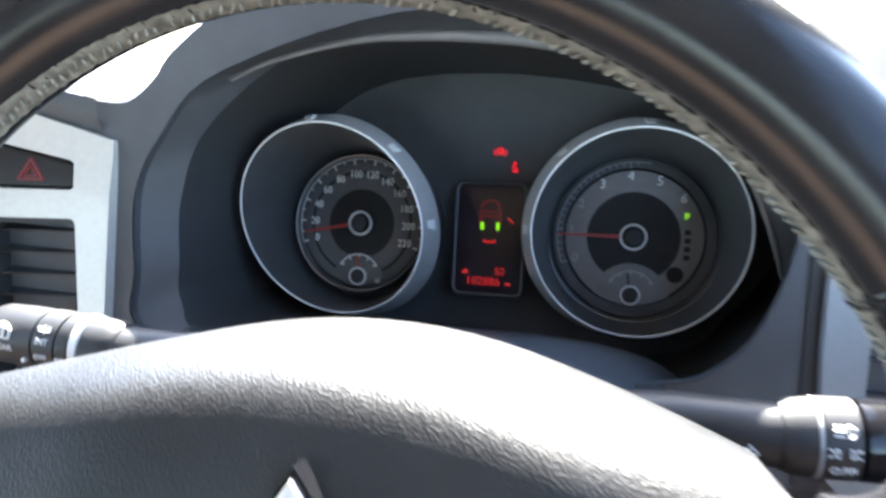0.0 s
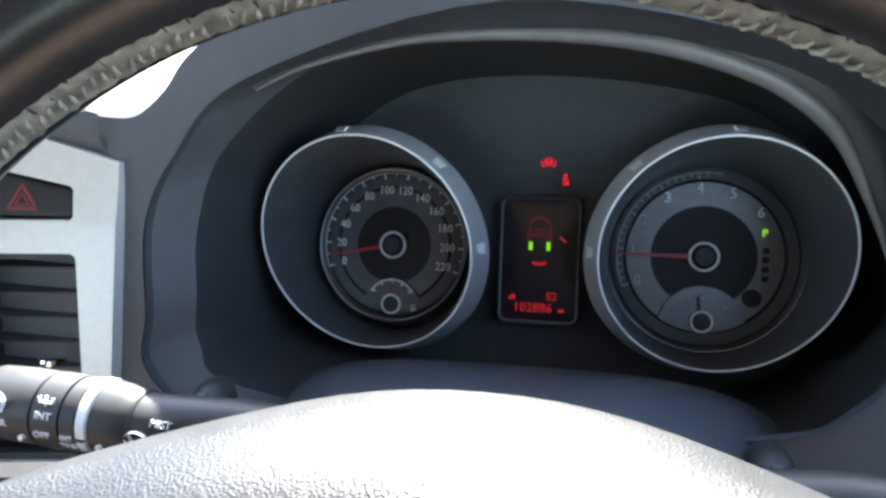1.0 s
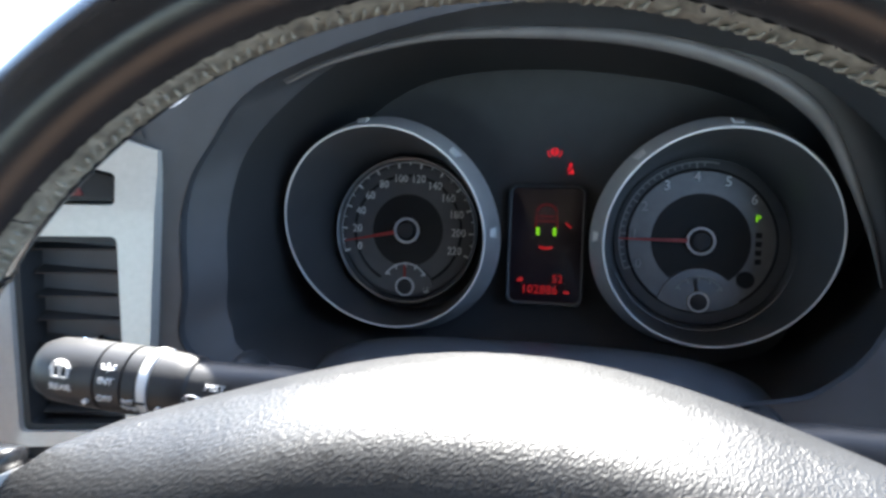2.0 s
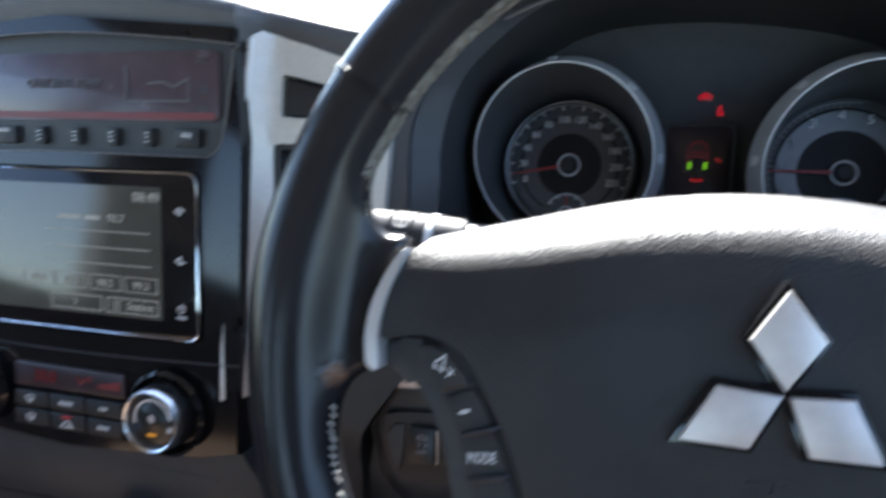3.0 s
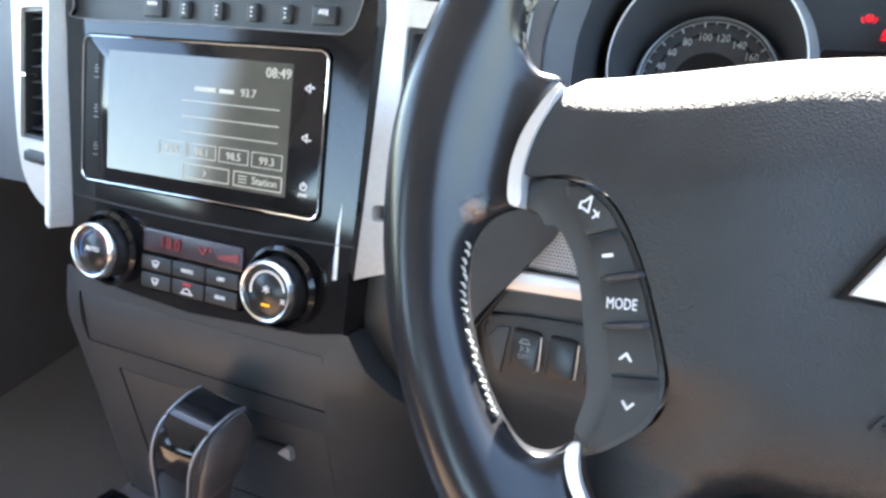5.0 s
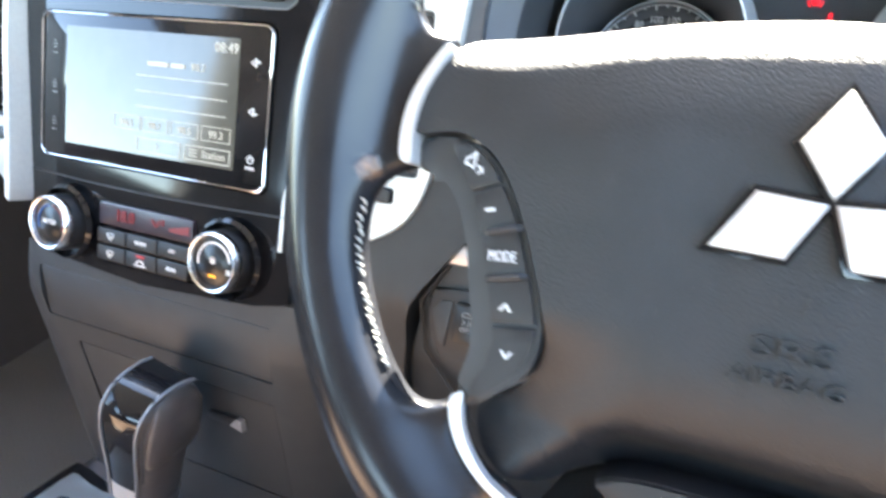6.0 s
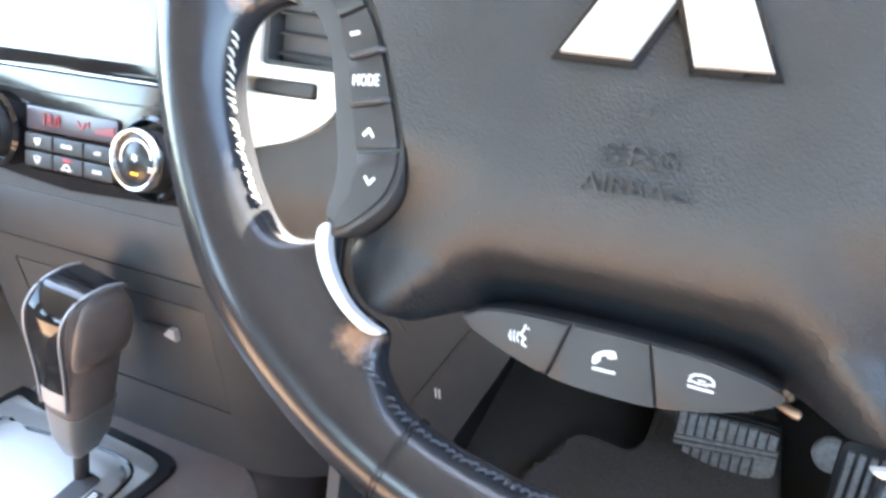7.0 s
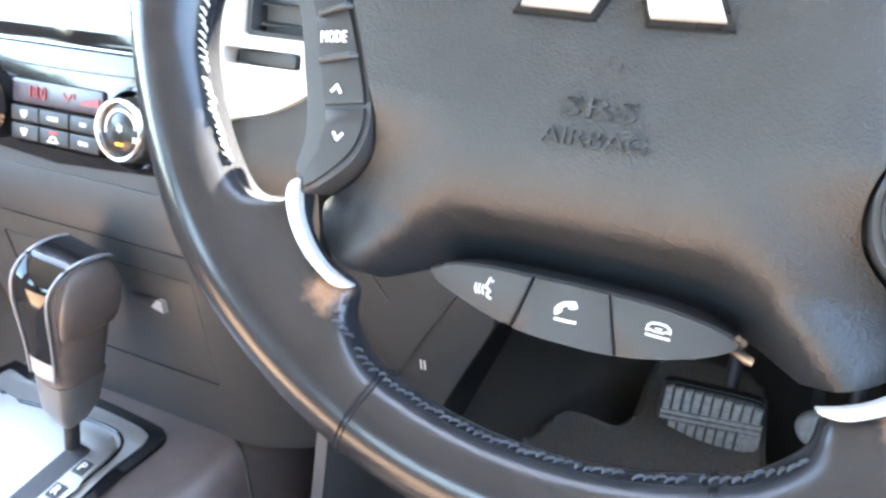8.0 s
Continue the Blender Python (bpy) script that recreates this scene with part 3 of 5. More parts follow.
part("scale", bm, NUMERAL, speedo, kind="stuff")
for i, txt in enumerate("0 20 40 60 80 100 120 140 160 180 200 220".split()):
    a = 199.6 - i * 20.09
    words("numeral", txt, .052, (LEFT + .338 * math.cos(radians(a)), .008, .338 * math.sin(radians(a))), NUMERAL, speedo, squeeze=.88)
bm = bmesh.new()
for i in range(33):
    a = 203 - i * 27 / 5
    if a < 85:
        break
    r1 = .435 if i % 5 == 0 else .45
    line(bm, [(RIGHT + r1 * math.cos(radians(a)), r1 * math.sin(radians(a))), (RIGHT + .468 * math.cos(radians(a)), .468 * math.sin(radians(a)))], .008, .008)
line(bm, arc(RIGHT, 0, .471, 203, 80, 30), .008, .006)
part("scale", bm, FAINT, tacho, kind="stuff")
for i, txt in enumerate("0123456"):
    a = 203 - i * 27
    words("numeral", txt, .06, (RIGHT + .383 * math.cos(radians(a)), .008, .383 * math.sin(radians(a))), NUMERAL if i > 2 else FAINT, tacho)
for face, cx, a, ln in ((speedo, LEFT, 191, .42), (tacho, RIGHT, 180, .475)):
    c_, s_ = math.cos(radians(a)), math.sin(radians(a))
    bm = plate([(cx + .08 * c_ - .012 * s_, .08 * s_ + .012 * c_), (cx + .08 * c_ + .012 * s_, .08 * s_ - .012 * c_), (cx + ln * c_ + .004 * s_, ln * s_ - .004 * c_), (cx + ln * c_ - .004 * s_, ln * s_ + .004 * c_)], -.035, -.02)
    part("needle", bm, NEEDLE, face, "dark red needle")
# small fuel and temperature dials
for face, cx, a in ((speedo, LEFT, 92), (tacho, RIGHT, 100)):
    r_small, r_base, a_base = (.19, .41, 63) if face is speedo else (.235, .425, 57)
    part("small_dial", plate(arc(cx, -.40, r_small, 168, 12, 22) + arc(cx, 0, r_base, -a_base, a_base - 180, 14), .000, .02), DIAL_METAL if cx > 0 else DIAL, face)
    part("small_hub_ring", lathe(bmesh.new(), [(.050, .0), (.050, -.02), (.062, -.02), (.062, .0)], 32, cx, -.363), GREY, face)
    part("small_hub", lathe(bmesh.new(), [(0, -.03), (.05, -.02), (.05, .02)], 24, cx, -.363), DARK, face)
    bm = strokes([arc(cx, -.363, .15, 150, 30, 14)] + [[(cx + .13 * math.cos(radians(k)), -.363 + .13 * math.sin(radians(k))), (cx + .155 * math.cos(radians(k)), -.363 + .155 * math.sin(radians(k)))] for k in (145, 118, 90, 62, 35)], .010, -.002)
    part("small_scale", bm, GREY if face is speedo else FAINT, face, kind="stuff")
    c_, s_ = math.cos(radians(a)), math.sin(radians(a))
    part("small_needle", strokes([[(cx + .06 * c_, -.363 + .06 * s_), (cx + .135 * c_, -.363 + .135 * s_)]], .014, -.012), NEEDLE if face is speedo else DARK, face)
part("fuel_icon", plate(rounded(LEFT + .12, -.40, LEFT + .155, -.36, .005), .0, .006), GREY, speedo)
part("badge", lathe(bmesh.new(), [(0, .0), (.05, .0), (.05, .02)], 24, RIGHT + .26, -.22), DIAL_DARK, tacho)
words("gear_letter", "P", .042, (cl(3.706, 0, .545)[0], -.005, cl(3.7, .46, .545)[2]), GREEN_LAMP, tacho, label="lit green gear letter")
for i in range(4):
    z = .045 - i * .052
    part("gear_slot", plate(rounded(RIGHT + .305, z - .016, RIGHT + .34, z + .016, .004, 2), .004, .01), DIAL_DARK, tacho)

# centre display
D0 = cl(2.25, .5, -.03)
D1 = cl(2.71, .5, .71)
disp = part("display", plate(rounded(D0[0], D0[2], D1[0], D1[2], .05), .04, .14, .012), LENS, cluster, "black display window with red segments")
part("display_frame", sweep(bmesh.new(), [(x, .03, z) for x, z in rounded(D0[0], D0[2], D1[0], D1[2], .05)], .011, 8, closed=True), DIAL, disp)
dx = (D0[0] + D1[0]) / 2
for sx in (-1, 1):
    part("green_bar", plate(rounded(dx + sx * .052 - .010, .0, dx + sx * .052 + .010, .05, .004, 2), .025, .035), GREEN_LAMP, disp, "lit green wheel mark")
part("red_arc", strokes([arc(dx, .02, .10, 248, 292, 8)], .016, .034), RED_DIM, disp)
part("car_outline", strokes([arc(dx, .13, .065, 20, 160, 8), [(dx - .062, .13), (dx - .068, .05)], [(dx + .062, .13), (dx + .068, .05)], [(dx - .04, .12), (dx + .04, .12)], [(dx - .05, .09), (dx + .05, .09)]], .014, .036), RED_FAINT, disp)
part("door_mark", strokes([[(dx + .12, .08), (dx + .15, .055)]], .012, .034), RED_DIM, disp)
words("odometer", "102886", .056, (dx - .03, .03, D0[2] + .085), RED_DIM, disp, squeeze=1.0, label="lit red odometer figures")
words("range_figure", "52", .05, (dx + .08, .03, D0[2] + .155), RED_DIM, disp, label="lit red range figures")
part("unit_bar", strokes([[(dx + .125, D0[2] + .075), (dx + .15, D0[2] + .075)]], .016, .034), RED_DIM, disp)
part("fuel_mark", strokes([[(dx - .17, D0[2] + .14), (dx - .14, D0[2] + .14)], [(dx - .155, D0[2] + .155), (dx - .14, D0[2] + .15)]], .014, .034), RED_DIM, disp)
# warning lamps
b0, b1 = cl(2.511, .6, .925), cl(2.614, .6, .818)
brake = part("brake_lamp", lathe(bmesh.new(), [(0, .10), (.024, .10), (.028, .115)], 24, b0[0], b0[2]), RED_LAMP, cluster, "lit red brake warning lamp")
part("lamp_arcs", strokes([arc(b0[0], b0[2], .042, 130, 230, 8), arc(b0[0], b0[2], .042, -50, 50, 8)], .008, .11), RED_LAMP, brake)
part("lamp_mark", strokes([[(b0[0], b0[2] + .018), (b0[0], b0[2] - .004)], [(b0[0], b0[2] - .014), (b0[0], b0[2] - .018)]], .009, .096), DARK, brake)
belt = part("belt_lamp", lathe(bmesh.new(), [(0, .10), (.011, .10), (.011, .115)], 16, b1[0], b1[2] + .026), RED_LAMP, cluster, "lit red seat belt lamp")
part("lamp_body", plate([(b1[0] - .022, b1[2] - .032), (b1[0] + .022, b1[2] - .032), (b1[0] + .013, b1[2] + .012), (b1[0] - .013, b1[2] + .012)], .10, .115), RED_LAMP, belt)
part("lamp_stripe", strokes([[(b1[0] - .022, b1[2] - .03), (b1[0] + .018, b1[2] + .01)]], .009, .097), DARK, belt)

# ---- steering column ----
column = thing("steering_column", label="dark plastic steering column shroud behind the wheel", category="steering column")
bm = bmesh.new()
prev = None
for y, w, h, zc in ((-2.05, .62, .40, -.42), (-1.9, .70, .46, -.42), (-1.2, .86, .44, -.40), (-.6, 1.12, .37, -.39), (-.2, 1.25, .32, -.42)):
    ring = [bm.verts.new((2.45 + w * math.copysign(abs(math.cos(a)) ** .6, math.cos(a)), y, zc + h * math.copysign(abs(math.sin(a)) ** .85, math.sin(a)))) for a in [2 * math.pi * i / 40 for i in range(40)]]
    if prev:
        for i in range(40):
            bm.faces.new((prev[i], prev[(i + 1) % 40], ring[(i + 1) % 40], ring[i]))
    else:
        bm.faces.new(ring)
    prev = ring
part("shroud", bm, SHROUD, column)
for sx, sz in ((1.19, -.13), (3.447, -.20)):
    lug = part("lug", lathe(bmesh.new(), [(0, -1.02), (.05, -1.02), (.075, -.99), (.085, -.93), (.085, -.88)], 20, sx, sz), STALK, column, "black round lug beside the shroud")
    # Pale upright block that paints the streak of light on the lug.
    part("lug_insert", block(bmesh.new(), sx - .018, -1.03, sz - .06, sx + .018, -.98, sz + .05, .008), LIP, lug)


def stalk(name, mirror, label):
    """A column stalk; u runs outwards from the column along it."""
    s = 1 if mirror else -1
    ob = thing(name, (3.775, -1.60, -.025) if mirror else (1.345, -1.57, .010), (0, -3 if mirror else 3, 0), label, "control stalk")
    run = lambda us, rs, seg=28: sweep(bmesh.new(), [(s * u, 0, 0) for u in us], rs, seg)
    part("stem", sweep(bmesh.new(), [(s * u, y, z) for u, y, z in ((-.8, .08, .0), (-.3, .05, .01), (-.02, 0, 0), (.02, 0, 0))], [.085, .098, .105, .105], 24), STALK, ob)
    if mirror:
        ring = part("turn_ring", run((.0, .012, .05, .106, .109), (.09, .112, .124, .127, .118)), STALK, ob, "smooth sleeve")
        part("pale_line", run((.109, .111, .116, .118), (.12, .129, .129, .12)), GREY, ring)
        part("turn_ring", run((.120, .124, .224, .228), (.118, .130, .130, .118)), STALK, ob, "grained turning ring with symbols")
        part("tip", run((.236, .24, .30, .42, .50, .53, .54), (.115, .129, .131, .124, .105, .07, .03)), GLOSS, ob, "smooth glossy end")
        return ob
    collar = part("collar", run((.0, .008, .02, .07, .148), (.085, .108, .117, .124, .125)), STALK, ob, "grained collar")
    part("pale_band", run((.152, .156, .188, .192), (.12, .131, .131, .12)), WHITE, collar, "pale band on the collar")
    for z in (-.035, -.09):
        part("band_mark", block(bmesh.new(), -.190, -.134, z - .004, -.154, -.07, z + .004), DARK, collar)
    part("turn_ring", run((.196, .199, .25, .254), (.115, .128, .129, .115)), STALK, ob)
    part("turn_ring", run((.257, .26, .36, .364), (.115, .130, .130, .118)), STALK, ob, "grained turning ring")
    part("tip", run((.368, .374, .50, .60, .645, .665, .672), (.12, .128, .128, .122, .105, .075, .03)), STALK, ob, "smooth end with symbols")
    return ob


def on_stalk(ob, txt, x, z, size, r):
    a = math.asin(max(-1, min(1, z / r)))
    words("lettering", txt, size, (x, -r * math.cos(a), z), WHITE, ob, turn=(-math.degrees(a), 0, 0), squeeze=1.1)


wiper = stalk("wiper_stalk", False, "black wiper stalk with white lettering")
for txt, x, z, size, r in (("INT", -.31, .028, .025, .131), ("OFF", -.318, -.038, .024, .131), ("INT", -.225, -.038, .019, .130), ("TIME", -.225, -.066, .019, .130), ("REAR", -.50, -.018, .025, .128), ("MIST", .10, .045, .025, .103)):
    on_stalk(wiper, txt, x, z, size, r)
part("washer_icon", strokes([arc(-.50, .048, .036, 20, 160, 8), [(-.535, .058), (-.53, .022), (-.47, .022), (-.465, .058)], [(-.50, .083), (-.50, .022)], [(-.52, .065), (-.48, .065)]], .0045, -.118, .016), WHITE, wiper)
part("washer_icon", strokes([[(-.335, .085), (-.335, .07), (-.285, .07), (-.285, .085)], [(-.31, .09), (-.31, .06)]], .004, -.104, .012), WHITE, wiper)
part("washer_icon", strokes([arc(.02, -.035, .05, 30, 150, 8), [(-.02, -.01), (.0, -.05), (.04, -.05), (.06, -.01)], [(.02, -.045), (-.005, .01)]], .0035, -.098, .016), WHITE, wiper)
for x, z in ((-.105, -.05), (-.40, -.06)):
    part("dot", lathe(bmesh.new(), [(0, -.128), (.010, -.128), (.010, -.09)], 10, x, z), WHITE, wiper)
lights = stalk("light_stalk", True, "black light stalk with white symbols")
on_stalk(lights, "OFF", .172, -.062, .028, .131)
part("beam_icon", strokes([arc(.185, .064, .018, -90, 90, 8), [(.185, .082), (.185, .046)], [(.172, .078), (.146, .078)], [(.172, .064), (.146, .064)], [(.172, .05), (.146, .05)]], .0045, -.112, .016), WHITE, lights)
part("side_icon", strokes([arc(.155, .0, .013, 90, 270, 8), arc(.189, .0, .013, -90, 90, 8), [(.155, .013), (.155, -.013)], [(.189, .013), (.189, -.013)], [(.137, .008), (.129, .013)], [(.207, .008), (.215, .013)], [(.137, -.008), (.129, -.013)], [(.207, -.008), (.215, -.013)]], .0035, -.130, .008), WHITE, lights)
for s in (-1, 1):
    x = -.115 + s * .03
    part("arrow_icon", strokes([[(x - .02 * s, -.02), (x, -.02), (x, -.008), (x + .024 * s, -.03), (x, -.052), (x, -.04), (x - .02 * s, -.04)]], .005, -.088, .014), WHITE, lights)

# ---- steering wheel ----
WHEEL_AT, WHEEL_TURN = (2.505, -2.508, -.219), (-7.24, 0, 0)
wheel = thing("steering_wheel", WHEEL_AT, WHEEL_TURN, "worn black leather steering wheel with silver spoke trims", "steering wheel")
R_MID, R_TUBE = 1.57, .146


def rim_r(a):
    """Tube radius round the rim: thicker at the four grips beside the spokes."""
    r = R_TUBE
    for g in (174, 6, 222, 318):
        d = (a - g + 180) % 360 - 180
        r += .012 * math.exp(-(d / 10) ** 2)
    return r


upper_trim = smooth_loop([(-1.155, .315), (-1.19, .29), (-1.243, .17), (-1.268, .05), (-1.262, -.06), (-1.24, -.085), (-1.215, -.075), (-1.225, .04), (-1.205, .16)], 4)
lower_trim = smooth_loop([(-.905, -.790), (-.942, -.815), (-.936, -.88), (-.90, -.955), (-.845, -1.02), (-.78, -1.07), (-.71, -1.102), (-.655, -1.092), (-.708, -1.074), (-.776, -1.038), (-.836, -.980), (-.880, -.912), (-.900, -.845)], 4)
arm_up = smooth_loop([(-1.17, .345), (-1.25, .37), (-1.32, .45), (-1.38, .58), (-1.42, .74), (-1.52, .45), (-1.58, .05), (-1.54, -.35), (-1.44, -.40), (-1.40, -.26), (-1.34, -.15), (-1.26, -.095), (-1.23, -.085), (-1.245, .08)], 5)
arm_low = smooth_loop([(-.925, -.80), (-.98, -.85), (-1.05, -.875), (-1.13, -.875), (-1.21, -.83), (-1.31, -.74), (-1.36, -.78), (-1.22, -1.02), (-1.0, -1.24), (-.70, -1.44), (-.58, -1.40), (-.60, -1.30), (-.655, -1.20), (-.675, -1.10), (-.80, -1.04), (-.895, -.94)], 5)


def rim_distance(x, y, z):
    """Torus and spokes, blended into one another."""
    r = np.hypot(x, z)
    deg = np.degrees(np.arctan2(z, x))
    tube = R_TUBE
    for g in (174, 6, 222, 318):
        tube = tube + .012 * np.exp(-(((deg - g + 180) % 360 - 180) / 10) ** 2)
    d = np.hypot(r - R_MID, y) - tube
    t = np.clip((r - 1.20) / .32, 0, 1)
    t = t * t * (3 - 2 * t)
    for loop in (arm_up, arm_low, mirrored(arm_up), [(x + .035, z) for x, z in mirrored(arm_low)]):
        flat = loop_distance(loop, x, z) + .05
        tall = np.abs(y - (.085 - .085 * t)) - .015
        arm = np.minimum(np.maximum(flat, tall), 0) + np.hypot(np.maximum(flat, 0), np.maximum(tall, 0)) - .05
        h = np.clip(.5 + .5 * (arm - d) / .085, 0, 1)
        d = arm * (1 - h) + d * h - .085 * h * (1 - h)
    return d


rim = part("rim", skin(rim_distance, (-1.78, -.22, -1.78), (1.78, .22, 1.78), .02), LEATHER, wheel, "shiny worn black leather rim and spokes", angle=80)
for a in (147, 33, 250, 290):
    c_, s_ = math.cos(radians(a)), math.sin(radians(a))
    t_ = Vector((-s_, 0, c_))
    bm = bmesh.new()
    ring = [Vector((R_MID * c_, 0, R_MID * s_)) + (R_TUBE + .002) * (math.cos(k) * Vector((c_, 0, s_)) + math.sin(k) * Vector((0, 1, 0))) for k in [2 * math.pi * i / 32 for i in range(32)]]
    for k in (-.008, .008):
        sweep(bm, [p + t_ * k for p in ring], .0055, 6, closed=True)
    part("seam", bm, LEATHER, rim, "raised seam across the leather")


def stitch_lift(a, tilt):
    """How far a stitch must stand off the round tube to lie on the blended leather."""
    for k in range(30):
        q = R_MID + (rim_r(math.degrees(a)) + k * .004) * math.cos(tilt)
        x, y, z = (np.array(c) for c in (q * math.cos(a), R_TUBE * math.sin(tilt), q * math.sin(a)))
        if rim_distance(x, y, z) > -.001:
            return k * .004
    return None


def on_spoke(deg):
    return any(abs((deg - g + 180) % 360 - 180) < w for g, w in ((176, 13), (4, 13), (226, 13), (315, 15)))


pale, dark_thread, worn_thread = bmesh.new(), bmesh.new(), bmesh.new()
for i in range(330):
    deg = 360 * i / 330
    if on_spoke(deg):
        continue
    a = radians(deg)
    if random.random() < .06:
        continue
    sk = .9 if deg > 180 else .5
    e = Vector((math.cos(a), 0, math.sin(a)))
    t_ = Vector((-math.sin(a), 0, math.cos(a)))
    tilt = radians((182 if deg < 180 else 190) + 5 * random.random())  # on the inner flank, a little to the front
    lift = stitch_lift(a, tilt)
    if lift is None:
        continue
    p = e * (R_MID + (rim_r(deg) + .001 + lift) * math.cos(tilt)) + Vector((0, 1, 0)) * (R_TUBE * math.sin(tilt))
    d = (Vector((0, 1, 0)) + t_ * sk * (.5 + 1.0 * random.random())).normalized() * (.014 + .010 * random.random())
    sweep(dark_thread if 224 < deg < 316 else worn_thread if deg < 180 else pale, [p - d, p - d * .5 - e * .006, p + d * .5 - e * .006, p + d], [.0025, .004 + .0025 * random.random(), .005, .0025], 5)
part("worn_stitching", worn_thread, WORN_THREAD, rim, "flattened grey stitching", kind="stuff")
part("dark_stitching", dark_thread, DULL_THREAD, rim, "dark frayed stitching", kind="stuff")
bm = pale
band = bmesh.new()
prev = None
for i in range(241):
    a = radians(14 + 152 * i / 240)
    e = Vector((math.cos(a), 0, math.sin(a)))
    row = []
    for k in range(5):
        tilt = radians(171 + 7.5 * k)
        w_ = rim_r(math.degrees(a)) + .0015 + .004 * noise.noise(Vector((i * 1.7, k * 1.1, 0))) + .0025 * math.sin(i * 2.2 + k * .9)
        row.append(band.verts.new(e * (R_MID + w_ * math.cos(tilt)) + Vector((0, w_ * math.sin(tilt), 0))))
    if prev:
        for k in range(4):
            band.faces.new((prev[k], prev[k + 1], row[k + 1], row[k]))
    prev = row
part("seam_band", band, SEAM_BAND, rim, "rubbed pale leather edge along the seam")
part("stitching", bm, THREAD, rim, "pale frayed stitching", kind="stuff")


def pad_top(x):
    ax = abs(x)
    return .592 - .22 * ax * ax + .175 * max(0.0, ax - .6) ** 2


def pad_y(x, z):
    ax = abs(x)
    u = min(1.0, max(0.0, (ax - .15) / .55))
    y = .015 - .052 * u * u * (3 - 2 * u)
    side = 1 - min(1.0, ax / 1.22) ** 3
    lean = z - (pad_top(x) - .40)
    y += .42 * side * (lean + math.sqrt(lean * lean + .004)) / 2
    d = max(0.0, z - (pad_top(x) - .21)) / .21
    y += (.20 * side + .05) * d ** 2.8
    b = -.79 - .5 * max(0.0, ax - .40) - .48 * max(0.0, ax - .52) - z
    y += 1.6 * (b + math.sqrt(b * b + .0006)) / 2 + .8 * max(0.0, -.50 - max(z, -.84)) ** 2
    s = (ax - .47 + z + .74) * .707  # the face falls away past a slanting crease
    fade = min(1.0, max(0.0, (-.45 - z) / .33))
    y += .21 * (s + math.sqrt(s * s + .0006)) * fade * fade * (3 - 2 * fade) * min(1.0, max(0.0, (ax - .3) / .2))
    return y


left_edge = [(-1.185, .285), (-1.24, .10), (-1.22, .02), (-1.12, .035), (-1.045, .035), (-.95, -.01), (-.875, -.09), (-.80, -.22), (-.745, -.345), (-.70, -.46), (-.675, -.555), (-.685, -.65), (-.725, -.72), (-.80, -.79), (-.885, -.845),
             (-.90, -.89), (-.845, -.985), (-.76, -1.04), (-.66, -1.085)]
low_edge = [(-.56, -1.04), (-.44, -1.0), (-.25, -.975), (0, -.965), (.25, -.975), (.44, -1.0), (.56, -1.04)]
top_edge = [(x / 10, pad_top(x / 10)) for x in range(11, -12, -1)]
left_edge = smooth_loop(left_edge, 3, closed=False)
pad_loop = top_edge + left_edge + low_edge + mirrored(left_edge)


def pad_skin(x, z):
    """The pad's front skin."""
    return pad_y(x, z)


part("airbag_pad", sheet(pad_loop, pad_skin, .25, .032), PAD, wheel, "grained black airbag cover", angle=55)
# recess under the pad that closes it at the back
part("hub", lathe(bmesh.new(), [(0, .25), (.55, .25), (.6, .5), (.5, 1.0), (0, 1.0)], 40, 0, -.2), DARK, wheel)


for pts in ([(.012, .275), (-.085, .125), (.018, -.018), (.118, .135)], [(.012, -.03), (-.168, -.018), (-.265, -.188), (-.07, -.192)], [(.028, -.03), (.195, -.02), (.278, -.192), (.09, -.195)]):
    cx, cz = sum(p[0] for p in pts) / 4, sum(p[1] for p in pts) / 4
    big = [(cx + (x - cx) * 1.2, cz + (z - cz) * 1.2) for x, z in pts]
    y = pad_y(cx, cz)
    seat = part("emblem_recess", plate(big, y - .034, y + .03, .008), GLOSS, wheel)
    part("emblem_diamond", plate(pts, y - .06, y + .02, .012), EMBLEM, seat, "satin silver diamond")
words("airbag_lettering", "SRS", .062, (0, pad_y(0, -.44), -.44), PAD, wheel, squeeze=1.7, deep=.015, label="embossed lettering")
words("airbag_lettering", "AIRBAG", .05, (0, pad_y(0, -.525), -.525), PAD, wheel, squeeze=1.25, deep=.015, label="embossed lettering")
part("embossed_bar", strokes([[(-.055, -.31), (-.01, -.31)], [(.02, -.325), (.03, -.295)], [(.05, -.31), (.06, -.30)]], .03, pad_y(0, -.31) + .002, .007), PAD, wheel)


def clip(poly, px, pz, nx, nz):
    """The part of a polygon on the side of (nx, nz) from the point (px, pz)."""
    out = []
    for i, a in enumerate(poly):
        b = poly[(i + 1) % len(poly)]
        da, db = (a[0] - px) * nx + (a[1] - pz) * nz, (b[0] - px) * nx + (b[1] - pz) * nz
        if da >= 0:
            out.append(a)
        if da * db < 0:
            t = da / (da - db)
            out.append((a[0] + (b[0] - a[0]) * t, a[1] + (b[1] - a[1]) * t))
    return out


base_loop = [(-1.215, .01), (-1.12, .022), (-1.045, .022), (-.955, -.02), (-.885, -.095), (-.81, -.22), (-.757, -.345), (-.712, -.46), (-.688, -.555), (-.70, -.645), (-.735, -.71), (-.81, -.78), (-.89, -.835),
             (-.925, -.80), (-.93, -.74), (-.915, -.66), (-.92, -.58), (-.955, -.44), (-1.0, -.28), (-1.06, -.17), (-1.13, -.11), (-1.215, -.09)]
